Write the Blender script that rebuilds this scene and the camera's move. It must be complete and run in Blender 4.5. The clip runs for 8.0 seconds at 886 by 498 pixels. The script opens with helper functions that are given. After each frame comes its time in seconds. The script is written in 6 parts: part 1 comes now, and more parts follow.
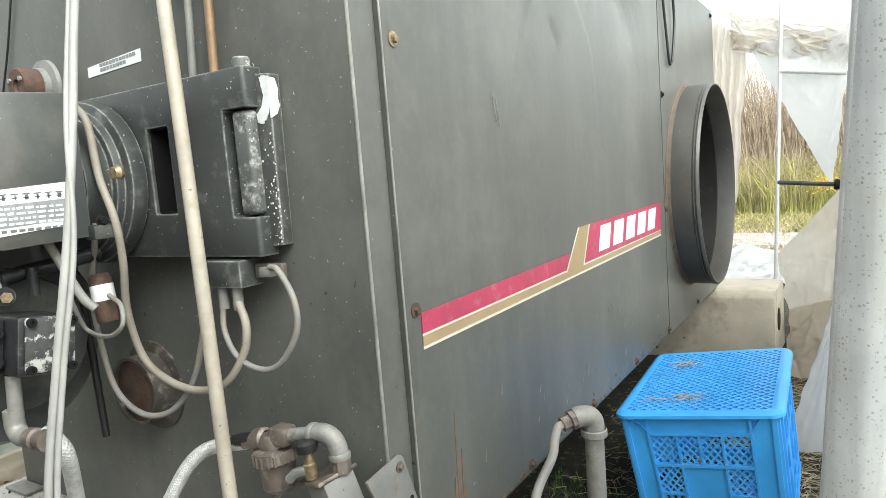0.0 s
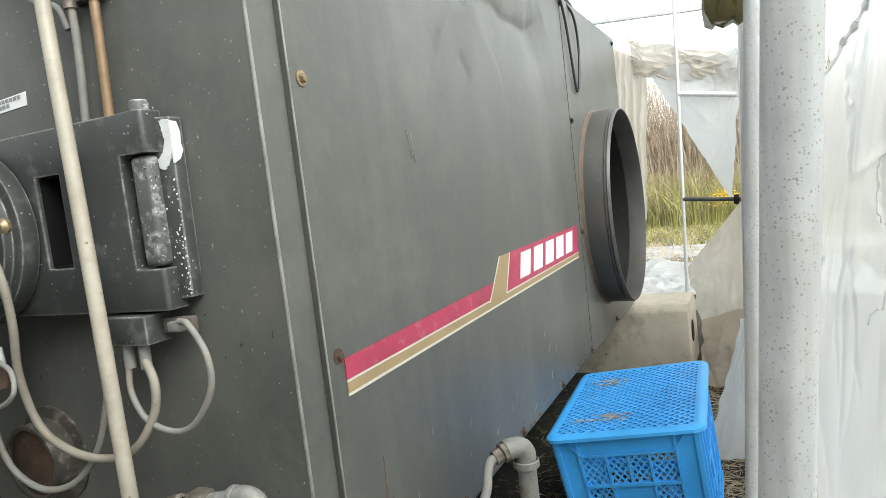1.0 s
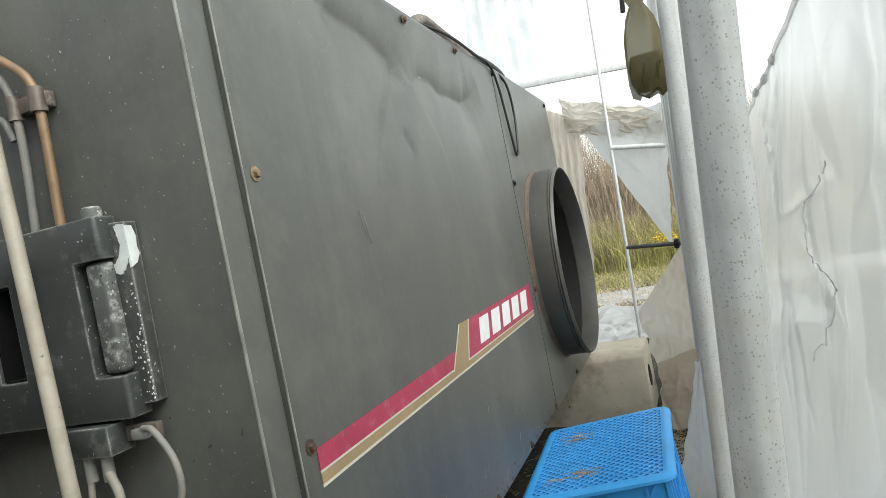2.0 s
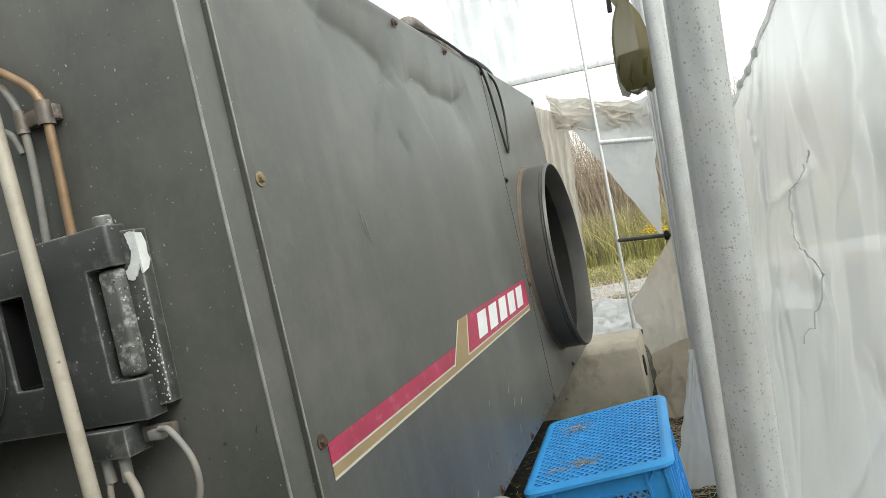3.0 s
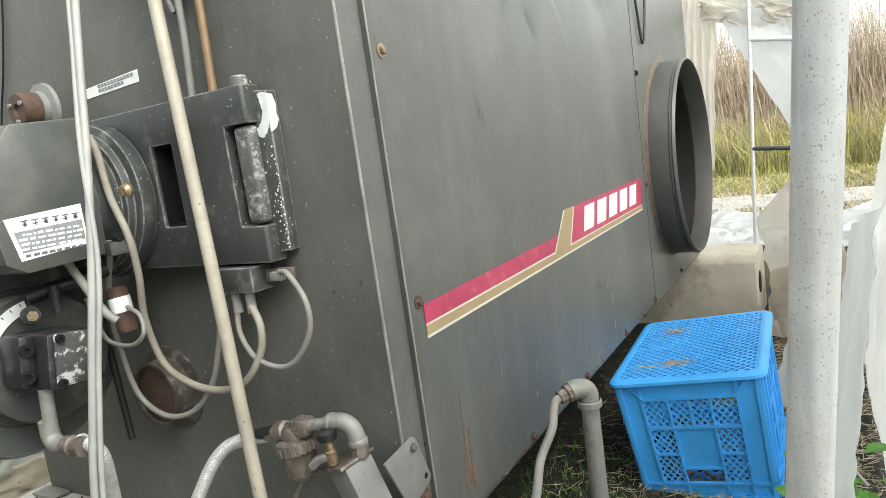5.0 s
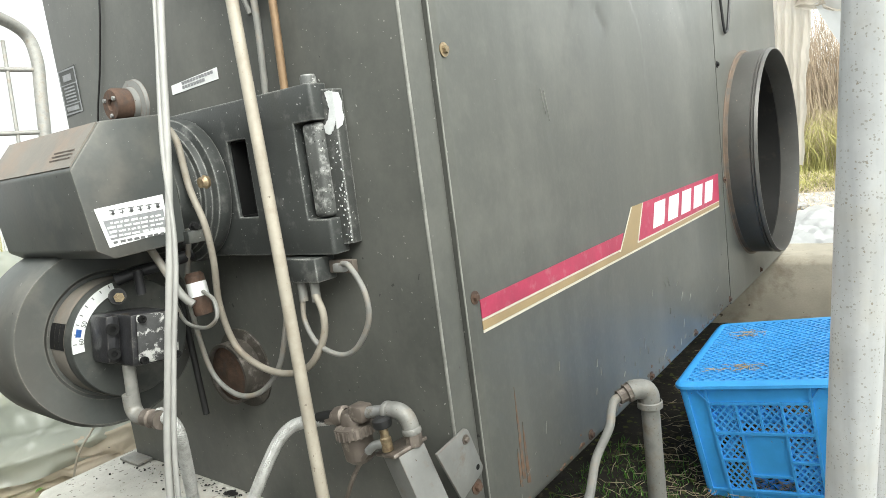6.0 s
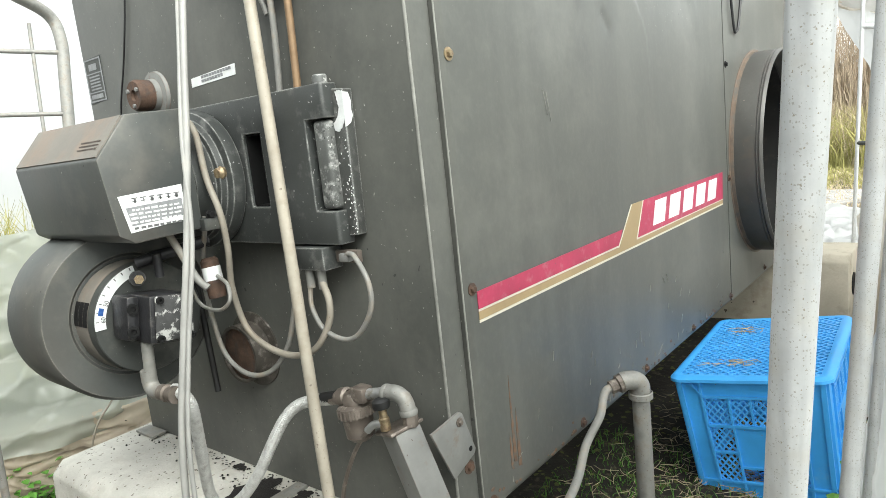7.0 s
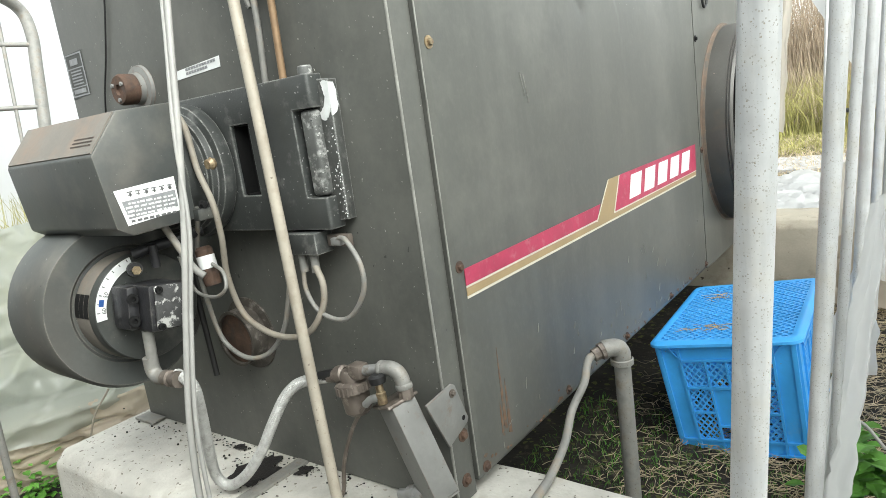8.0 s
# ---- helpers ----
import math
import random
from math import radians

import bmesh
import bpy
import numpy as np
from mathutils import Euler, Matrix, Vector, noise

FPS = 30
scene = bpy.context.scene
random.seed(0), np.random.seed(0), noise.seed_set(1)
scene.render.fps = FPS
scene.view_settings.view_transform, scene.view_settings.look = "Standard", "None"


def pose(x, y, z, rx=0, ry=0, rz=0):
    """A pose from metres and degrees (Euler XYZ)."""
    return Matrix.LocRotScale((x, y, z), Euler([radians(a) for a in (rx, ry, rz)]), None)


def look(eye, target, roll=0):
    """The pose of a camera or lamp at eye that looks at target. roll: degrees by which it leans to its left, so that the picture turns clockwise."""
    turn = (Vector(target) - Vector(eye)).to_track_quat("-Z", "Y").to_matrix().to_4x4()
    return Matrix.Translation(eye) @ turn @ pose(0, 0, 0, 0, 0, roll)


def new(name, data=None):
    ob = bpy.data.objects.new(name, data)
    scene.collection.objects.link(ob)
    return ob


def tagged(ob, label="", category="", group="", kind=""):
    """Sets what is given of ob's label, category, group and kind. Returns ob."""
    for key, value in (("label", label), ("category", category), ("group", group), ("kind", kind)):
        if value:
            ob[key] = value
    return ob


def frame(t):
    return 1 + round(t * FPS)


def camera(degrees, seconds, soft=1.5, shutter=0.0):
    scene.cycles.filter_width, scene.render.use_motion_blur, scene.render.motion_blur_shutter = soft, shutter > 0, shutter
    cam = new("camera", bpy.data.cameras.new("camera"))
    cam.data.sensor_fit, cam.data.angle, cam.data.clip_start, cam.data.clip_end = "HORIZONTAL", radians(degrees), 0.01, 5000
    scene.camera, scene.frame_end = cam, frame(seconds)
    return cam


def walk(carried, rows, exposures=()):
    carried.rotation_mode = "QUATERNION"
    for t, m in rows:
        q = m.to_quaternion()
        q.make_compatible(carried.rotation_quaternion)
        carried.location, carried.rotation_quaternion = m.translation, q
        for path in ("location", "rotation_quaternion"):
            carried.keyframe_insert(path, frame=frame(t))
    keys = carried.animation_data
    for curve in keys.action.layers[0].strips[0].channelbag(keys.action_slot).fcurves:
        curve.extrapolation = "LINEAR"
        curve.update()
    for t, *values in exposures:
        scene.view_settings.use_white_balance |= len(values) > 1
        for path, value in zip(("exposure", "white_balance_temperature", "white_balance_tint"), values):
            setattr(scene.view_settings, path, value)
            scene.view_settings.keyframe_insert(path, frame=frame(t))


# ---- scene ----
cam = camera(67.54, 8.0, soft=0.6)
PATH = [
    (0, (0.5584, -0.7870, 0.9515), (-0.5092, 0.8890, 0.7244), -4.52),
    (0.5, (0.5504, -0.7766, 0.9605), (-0.4324, 0.9549, 0.7713), -5.36),
    (1, (0.5503, -0.7643, 0.9707), (-0.3097, 1.0327, 0.7939), -6.74),
    (1.5, (0.5425, -0.7679, 0.9866), (-0.1928, 1.0899, 0.8971), -8.61),
    (2, (0.5468, -0.7858, 1.0010), (-0.1524, 1.0878, 0.9783), -11.25),
    (2.2, (0.5483, -0.7895, 1.0025), (-0.1016, 1.1020, 1.0020), -12.84),
    (3.3, (0.5375, -0.8348, 1.0016), (-0.1586, 1.0393, 0.9466), -12.66),
    (3.5, (0.5327, -0.8419, 0.9989), (-0.1959, 1.0190, 0.9200), -11.87),
    (4, (0.5301, -0.8502, 0.9874), (-0.2838, 0.9664, 0.7939), -10.68),
    (4.5, (0.5550, -0.8543, 0.9814), (-0.4074, 0.8834, 0.7488), -9.04),
    (4.7, (0.5665, -0.8504, 0.9829), (-0.4153, 0.8724, 0.7217), -8.65),
    (5.8, (0.6083, -0.8522, 0.9883), (-0.5931, 0.7145, 0.6688), -7.38),
    (6, (0.6149, -0.8469, 0.9964), (-0.6075, 0.7080, 0.6995), -7.45),
    (6.5, (0.6446, -0.8517, 1.0056), (-0.6395, 0.6412, 0.6557), -7.39),
    (7, (0.6710, -0.8775, 1.0144), (-0.5846, 0.6434, 0.6825), -6.13),
    (7.5, (0.6737, -0.9166, 1.0202), (-0.5884, 0.5845, 0.6282), -7.36),
    (8, (0.6946, -0.9243, 1.0276), (-0.5144, 0.6176, 0.6265), -8.05),
]
walk(cam, [(t, look(eye, target, roll)) for t, eye, target, roll in PATH], exposures=[(0.0, 1.03, 6420, 3), (0.5, 0.92, 6420, 3), (1.0, 0.74, 6420, 3), (1.5, 0.48, 6420, 3), (2.0, 0.29, 6420, 3), (3.5, 0.27, 6570, 3), (4.0, 0.50, 6570, 3), (4.5, 0.72, 6540, 3), (6.0, 0.98, 6520, 3), (8.0, 0.89, 6440, 3)])

# ---- world, sun, exposure ----
world = bpy.data.worlds.new("overcast")
scene.world = world
world.use_nodes = True
wn = world.node_tree
sky = wn.nodes.new("ShaderNodeTexSky")
sky.sky_type = "NISHITA"
sky.sun_disc = False
sky.sun_elevation, sky.sun_rotation = radians(45), radians(120)
sky.dust_density = 2.5
soften = wn.nodes.new("ShaderNodeHueSaturation")
soften.inputs["Saturation"].default_value = 0.12
wn.links.new(sky.outputs[0], soften.inputs["Color"])
wn.links.new(soften.outputs[0], wn.nodes["Background"].inputs["Color"])
wn.nodes["Background"].inputs["Strength"].default_value = 0.30
sun = new("sun", bpy.data.lights.new("sun", "SUN"))
sun.data.energy, sun.data.angle, sun.data.color = 1.3, radians(40), (1.0, 0.97, 0.93)
sun.matrix_world = look((5.0, -1.3, 4.8), (0, 0, 0))


# ---- materials ----
def material(name, color, rough=0.5, metal=0.0, vary=0.25, scale=6.0, fine=60.0, bump=0.15, second=None, spots=None, spec=0.36, streak=None, wear=None):
    """A surface with stains at one scale and grain at a finer one. second: a colour that shows in patches;
    spots: (colour, size, share) of small specks; wear: (colour, width, amount) of paint rubbed off the edges."""
    m = bpy.data.materials.new(name)
    m.use_nodes = True
    nt = m.node_tree
    bsdf = nt.nodes["Principled BSDF"]
    co = nt.nodes.new("ShaderNodeTexCoord")

    def noise_at(s, detail=4.0, rg=0.55):
        n = nt.nodes.new("ShaderNodeTexNoise")
        n.inputs["Scale"].default_value, n.inputs["Detail"].default_value, n.inputs["Roughness"].default_value = s, detail, rg
        nt.links.new(co.outputs["Object"], n.inputs["Vector"])
        return n

    def ramp(src, lo, hi):
        r = nt.nodes.new("ShaderNodeMapRange")
        r.inputs["From Min"].default_value, r.inputs["From Max"].default_value = lo, hi
        nt.links.new(src, r.inputs["Value"])
        return r.outputs["Result"]

    def mix(fac, a, b):
        x = nt.nodes.new("ShaderNodeMix")
        x.data_type = "RGBA"
        nt.links.new(fac, x.inputs["Factor"])
        for sock, v in ((x.inputs[6], a), (x.inputs[7], b)):
            if isinstance(v, tuple):
                sock.default_value = (*v, 1)
            else:
                nt.links.new(v, sock)
        return x.outputs[2]

    big, small = noise_at(scale), noise_at(fine, 3.0)
    lo = tuple(c * (1 - vary) for c in color)
    hi = tuple(min(1.0, c * (1 + vary)) for c in color)
    col = mix(ramp(big.outputs["Fac"], 0.3, 0.7), lo, hi)
    fac = nt.nodes.new("ShaderNodeMath")
    fac.operation = "MULTIPLY"
    fac.inputs[1].default_value = 0.35
    nt.links.new(ramp(small.outputs["Fac"], 0.35, 0.75), fac.inputs[0])
    col = mix(fac.outputs[0], col, lo)
    if second:
        c2, s2, a, b = second
        col = mix(ramp(noise_at(s2, 6.0, 0.65).outputs["Fac"], a, b), col, c2)
    for c4, amount, across, down in (streak if streak else ()):
        mp = nt.nodes.new("ShaderNodeMapping")
        mp.inputs["Scale"].default_value = (across, across, down)
        nt.links.new(co.outputs["Object"], mp.inputs["Vector"])
        sn = nt.nodes.new("ShaderNodeTexNoise")
        sn.inputs["Scale"].default_value, sn.inputs["Detail"].default_value = 1.0, 5.0
        nt.links.new(mp.outputs["Vector"], sn.inputs["Vector"])
        sm = nt.nodes.new("ShaderNodeMath")
        sm.operation = "MULTIPLY"
        sm.inputs[1].default_value = amount
        nt.links.new(ramp(sn.outputs["Fac"], 0.48, 0.8), sm.inputs[0])
        col = mix(sm.outputs[0], col, c4)
    for c3, s3, share in (spots if isinstance(spots, list) else [spots] if spots else []):
        wob = nt.nodes.new("ShaderNodeVectorMath")
        wob.operation = "MULTIPLY_ADD"
        wob.inputs[1].default_value = (0.9 / s3,) * 3
        nt.links.new(noise_at(s3 * 1.7, 2.0).outputs["Color"], wob.inputs[0])
        nt.links.new(co.outputs["Object"], wob.inputs[2])
        v = nt.nodes.new("ShaderNodeTexVoronoi")
        v.inputs["Scale"].default_value = s3
        nt.links.new(wob.outputs[0], v.inputs["Vector"])
        pick = nt.nodes.new("ShaderNodeSeparateColor")
        nt.links.new(v.outputs["Color"], pick.inputs[0])
        size = nt.nodes.new("ShaderNodeMath")
        size.operation = "POWER"
        size.inputs[1].default_value = 3.0
        nt.links.new(pick.outputs[0], size.inputs[0])
        scaled = nt.nodes.new("ShaderNodeMath")
        scaled.operation = "MULTIPLY"
        scaled.inputs[1].default_value = share * 1.9
        nt.links.new(size.outputs[0], scaled.inputs[0])
        less = nt.nodes.new("ShaderNodeMath")
        less.operation = "LESS_THAN"
        nt.links.new(v.outputs["Distance"], less.inputs[0])
        nt.links.new(scaled.outputs[0], less.inputs[1])
        col = mix(less.outputs[0], col, c3)
    if wear:
        c5, radius, amount = wear
        bev, geo = nt.nodes.new("ShaderNodeBevel"), nt.nodes.new("ShaderNodeNewGeometry")
        bev.samples = 4
        bev.inputs["Radius"].default_value = radius
        dot = nt.nodes.new("ShaderNodeVectorMath")
        dot.operation = "DOT_PRODUCT"
        nt.links.new(bev.outputs["Normal"], dot.inputs[0])
        nt.links.new(geo.outputs["Normal"], dot.inputs[1])
        rub = nt.nodes.new("ShaderNodeMath")
        rub.operation = "MULTIPLY"
        nt.links.new(ramp(dot.outputs["Value"], 0.997, 0.95), rub.inputs[0])
        patchy = nt.nodes.new("ShaderNodeMapRange")
        patchy.inputs["From Min"].default_value, patchy.inputs["From Max"].default_value = 0.40, 0.62
        patchy.inputs["To Min"].default_value, patchy.inputs["To Max"].default_value = amount * 0.25, amount
        nt.links.new(noise_at(45.0, 4.0, 0.65).outputs["Fac"], patchy.inputs["Value"])
        nt.links.new(patchy.outputs["Result"], rub.inputs[1])
        col = mix(rub.outputs[0], col, c5)
    nt.links.new(col, bsdf.inputs["Base Color"])
    rr = nt.nodes.new("ShaderNodeMapRange")
    rr.inputs["To Min"].default_value, rr.inputs["To Max"].default_value = max(0.02, rough - 0.08), min(1.0, rough + 0.12)
    nt.links.new(big.outputs["Fac"], rr.inputs["Value"])
    nt.links.new(rr.outputs["Result"], bsdf.inputs["Roughness"])
    bsdf.inputs["Metallic"].default_value = metal
    bsdf.inputs["Specular IOR Level"].default_value = spec
    if bump:
        b = nt.nodes.new("ShaderNodeBump")
        b.inputs["Strength"].default_value, b.inputs["Distance"].default_value = bump, 0.002
        nt.links.new(small.outputs["Fac"], b.inputs["Height"])
        nt.links.new(b.outputs["Normal"], bsdf.inputs["Normal"])
    return m


def film_material(name, color, clear, rough=0.4, dirt=None):
    """Thin greenhouse film: part of the light goes straight through, part is scattered to the far side."""
    m = bpy.data.materials.new(name)
    m.use_nodes = True
    nt = m.node_tree
    out, bsdf = nt.nodes["Material Output"], nt.nodes["Principled BSDF"]
    co = nt.nodes.new("ShaderNodeTexCoord")
    n = nt.nodes.new("ShaderNodeTexNoise")
    n.inputs["Scale"].default_value, n.inputs["Detail"].default_value = 5.0, 6.0
    nt.links.new(co.outputs["Object"], n.inputs["Vector"])
    cr = nt.nodes.new("ShaderNodeMix")
    cr.data_type = "RGBA"
    cr.inputs[6].default_value = (*(dirt or [c * 0.8 for c in color]), 1)
    cr.inputs[7].default_value = (*color, 1)
    nt.links.new(n.outputs["Fac"], cr.inputs["Factor"])
    bsdf.inputs["Roughness"].default_value = rough
    nt.links.new(cr.outputs[2], bsdf.inputs["Base Color"])
    tl, tp = nt.nodes.new("ShaderNodeBsdfTranslucent"), nt.nodes.new("ShaderNodeBsdfTransparent")
    nt.links.new(cr.outputs[2], tl.inputs["Color"])
    a, b = nt.nodes.new("ShaderNodeMixShader"), nt.nodes.new("ShaderNodeMixShader")
    a.inputs[0].default_value = 0.60
    nt.links.new(bsdf.outputs[0], a.inputs[1])
    nt.links.new(tl.outputs[0], a.inputs[2])
    mr = nt.nodes.new("ShaderNodeMapRange")
    mr.inputs["From Min"].default_value, mr.inputs["From Max"].default_value = 0.3, 0.7
    mr.inputs["To Min"].default_value, mr.inputs["To Max"].default_value = clear * 0.6, min(1.0, clear * 1.4)
    nt.links.new(n.outputs["Fac"], mr.inputs["Value"])
    nt.links.new(mr.outputs["Result"], b.inputs[0])
    nt.links.new(a.outputs[0], b.inputs[1])
    nt.links.new(tp.outputs[0], b.inputs[2])
    nt.links.new(b.outputs[0], out.inputs["Surface"])
    bp = nt.nodes.new("ShaderNodeBump")
    bp.inputs["Strength"].default_value, bp.inputs["Distance"].default_value = 0.35, 0.010
    n2 = nt.nodes.new("ShaderNodeTexNoise")
    n2.noise_type = "RIDGED_MULTIFRACTAL"
    n2.inputs["Scale"].default_value, n2.inputs["Detail"].default_value = 7.0, 5.0
    stretch = nt.nodes.new("ShaderNodeMapping")
    stretch.inputs["Scale"].default_value = (1.0, 1.0, 0.22)
    stretch.inputs["Rotation"].default_value = (0.35, 0.0, 0.4)
    nt.links.new(co.outputs["Object"], stretch.inputs["Vector"])
    nt.links.new(stretch.outputs["Vector"], n2.inputs["Vector"])
    nt.links.new(n2.outputs["Fac"], bp.inputs["Height"])
    nt.links.new(bp.outputs["Normal"], bsdf.inputs["Normal"])
    return m


PAINT = material("grey_enamel", (0.090, 0.0915, 0.083), 0.36, 0.0, 0.16, 2.2, 190, 0.05, second=((0.138, 0.137, 0.122), 4.0, 0.48, 0.80), spots=[((0.46, 0.46, 0.43), 24.0, 0.030), ((0.045, 0.045, 0.042), 36.0, 0.060), ((0.24, 0.237, 0.21), 110.0, 0.090), ((0.36, 0.355, 0.33), 62.0, 0.050)], streak=[((0.056, 0.056, 0.053), 0.50, 3.6, 1.2), ((0.15, 0.148, 0.135), 0.30, 14.0, 1.6), ((0.16, 0.155, 0.137), 0.18, 80.0, 60.0)], spec=0.34)
PAINT_DARK = material("dark_enamel", (0.046, 0.049, 0.046), 0.40, 0.0, 0.22, 5, 140, 0.1, second=((0.095, 0.093, 0.083), 14.0, 0.52, 0.75), spots=[((0.24, 0.24, 0.22), 110.0, 0.08), ((0.020, 0.019, 0.018), 80.0, 0.08)], spec=0.4)
BURNER = material("burner_enamel", (0.076, 0.081, 0.078), 0.40, 0.0, 0.2, 5, 140, 0.08, second=((0.128, 0.124, 0.110), 7.0, 0.50, 0.75), spots=[((0.28, 0.28, 0.26), 90.0, 0.06), ((0.022, 0.021, 0.020), 50.0, 0.06)], streak=[((0.042, 0.044, 0.042), 0.6, 8.0, 5.0), ((0.13, 0.10, 0.075), 0.30, 5.0, 2.0)], wear=((0.21, 0.195, 0.17), 0.004, 0.9))
CAST = material("cast_iron_paint", (0.046, 0.049, 0.047), 0.40, 0.0, 0.25, 9, 260, 0.14, second=((0.135, 0.135, 0.128), 24.0, 0.56, 0.76), spots=[((0.30, 0.30, 0.285), 120.0, 0.10), ((0.24, 0.24, 0.23), 60.0, 0.05)], spec=0.4, wear=((0.33, 0.33, 0.31), 0.0045, 1.0))
CAST_WORN = material("scuffed_cast_iron", (0.095, 0.098, 0.093), 0.5, 0.1, 0.2, 24, 260, 0.3, second=((0.36, 0.36, 0.345), 60.0, 0.50, 0.66), spots=[((0.46, 0.46, 0.44), 150.0, 0.14), ((0.03, 0.03, 0.03), 140.0, 0.12)], wear=((0.40, 0.40, 0.38), 0.004, 0.9))
FLAKE = material("flaking_white_paint", (0.66, 0.67, 0.66), 0.6, 0.0, 0.15, 40, 200, 0.4)
# pale tone for painted edge highlights, and for real scratches and scuffs
GLINT_AND_WEAR = material("edge_highlight_and_worn_paint", (0.235, 0.233, 0.21), 0.4, 0.0, 0.25, 20, 120, 0.1, second=((0.14, 0.138, 0.125), 14.0, 0.5, 0.65))
HINGE = material("flaking_hinge_plate", (0.058, 0.060, 0.056), 0.5, 0.0, 0.2, 30, 260, 0.4, second=((0.13, 0.13, 0.122), 50.0, 0.52, 0.70), spots=[((0.50, 0.50, 0.48), 130.0, 0.12)], wear=((0.42, 0.42, 0.40), 0.005, 1.0))
PUMP = material("oily_pump_casting", (0.024, 0.024, 0.026), 0.36, 0.1, 0.4, 30, 160, 0.3, second=((0.085, 0.08, 0.076), 40.0, 0.60, 0.72), wear=((0.14, 0.13, 0.12), 0.003, 0.7))
PUMP_PLATE = material("chipped_pump_plate", (0.055, 0.055, 0.055), 0.45, 0.1, 0.3, 30, 160, 0.4, second=((0.46, 0.46, 0.44), 48.0, 0.52, 0.58))
# matt black for dark bolts and fittings, and for shade painted in recesses
BLACK = material("black_parts_and_shade", (0.009, 0.009, 0.009), 0.7, 0.0, 0.3, 10, 90, 0.2, spec=0.2)
RUST = material("rusted_steel", (0.095, 0.058, 0.041), 0.75, 0.1, 0.4, 40, 200, 0.5, second=((0.065, 0.052, 0.046), 50.0, 0.5, 0.7))
BRASS_BOLT = material("dulled_zinc_bolt", (0.30, 0.235, 0.145), 0.42, 0.6, 0.35, 80, 200, 0.3, second=((0.14, 0.09, 0.06), 120.0, 0.5, 0.7))
COVER_TOP = material("sun_rusted_enamel", (0.16, 0.145, 0.125), 0.5, 0.0, 0.2, 10, 140, 0.15, second=((0.21, 0.15, 0.11), 11.0, 0.48, 0.75))
DUCT = material("duct_enamel", (0.082, 0.079, 0.073), 0.40, 0.1, 0.2, 7, 140, 0.1, second=((0.105, 0.085, 0.068), 9.0, 0.56, 0.8), spots=((0.25, 0.2, 0.16), 90.0, 0.07))
RUST_RIM = material("rust_stained_enamel", (0.135, 0.098, 0.072), 0.55, 0.0, 0.3, 18, 140, 0.2, second=((0.09, 0.085, 0.075), 22.0, 0.45, 0.65))
# duct interior: shade put into a near-black base, with brown patches
DUCT_SHADE = material("shaded_duct_inside", (0.013, 0.0125, 0.0115), 0.6, 0.1, 0.35, 6, 100, 0.1, second=((0.07, 0.055, 0.042), 8.0, 0.56, 0.8))
RED = material("faded_red_decal", (0.36, 0.040, 0.085), 0.42, 0.0, 0.2, 12, 160, 0.05, second=((0.40, 0.13, 0.16), 30.0, 0.54, 0.75), spots=((0.12, 0.08, 0.08), 120.0, 0.12), spec=0.3)
GOLD = material("ochre_decal", (0.31, 0.228, 0.122), 0.4, 0.0, 0.12, 12, 120, 0.05)
CREAM = material("cream_decal", (0.56, 0.525, 0.44), 0.4, 0.0, 0.1, 20, 120, 0.05, second=((0.45, 0.35, 0.28), 40.0, 0.62, 0.75))
STICKER = material("white_sticker", (0.74, 0.75, 0.74), 0.35, 0.0, 0.08, 30, 120, 0.03)
INK = material("grey_print", (0.13, 0.13, 0.13), 0.5, 0.0, 0.2, 60, 120, 0.0)
INK_PALE = material("grey_print", (0.24, 0.245, 0.25), 0.5, 0.0, 0.2, 90, 160, 0.0)
INK_BLUE = material("blue_print", (0.03, 0.09, 0.28), 0.5, 0.0, 0.1, 60, 120, 0.0)
GALV = material("galvanised_steel", (0.69, 0.695, 0.69), 0.42, 0.15, 0.10, 24, 180, 0.15, second=((0.64, 0.62, 0.57), 16.0, 0.5, 0.75), spots=[((0.40, 0.37, 0.31), 330.0, 0.15), ((0.46, 0.45, 0.41), 480.0, 0.24)], streak=[((0.42, 0.435, 0.445), 0.75, 60.0, 2.0)])
GALV_DULL = material("dull_galvanised_steel", (0.285, 0.28, 0.26), 0.58, 0.35, 0.25, 30, 160, 0.35, second=((0.22, 0.185, 0.145), 30.0, 0.5, 0.75), spots=((0.20, 0.175, 0.145), 220.0, 0.16))
ALUM = material("grey_die_cast", (0.34, 0.34, 0.33), 0.5, 0.6, 0.25, 40, 160, 0.3, second=((0.17, 0.14, 0.11), 40.0, 0.55, 0.72))
BROWN_GREY = material("oily_brown_metal", (0.16, 0.135, 0.115), 0.45, 0.4, 0.35, 40, 160, 0.3, second=((0.34, 0.30, 0.26), 50.0, 0.55, 0.7))
GREY_PANEL = material("grey_steel_box", (0.20, 0.20, 0.19), 0.5, 0.15, 0.16, 16, 140, 0.15, second=((0.17, 0.13, 0.10), 30.0, 0.58, 0.76), spots=[((0.09, 0.065, 0.05), 70.0, 0.06)], wear=((0.19, 0.135, 0.095), 0.003, 0.9))
BRAID = material("braided_steel", (0.52, 0.52, 0.50), 0.36, 0.35, 0.15, 60, 300, 0.1, second=((0.36, 0.35, 0.33), 80.0, 0.5, 0.7))
PVC_CREAM = material("aged_cream_pipe", (0.345, 0.312, 0.255), 0.45, 0.0, 0.16, 14, 120, 0.15, second=((0.27, 0.235, 0.185), 24.0, 0.50, 0.72), spots=[((0.17, 0.14, 0.11), 90.0, 0.09), ((0.28, 0.24, 0.19), 190.0, 0.14)])
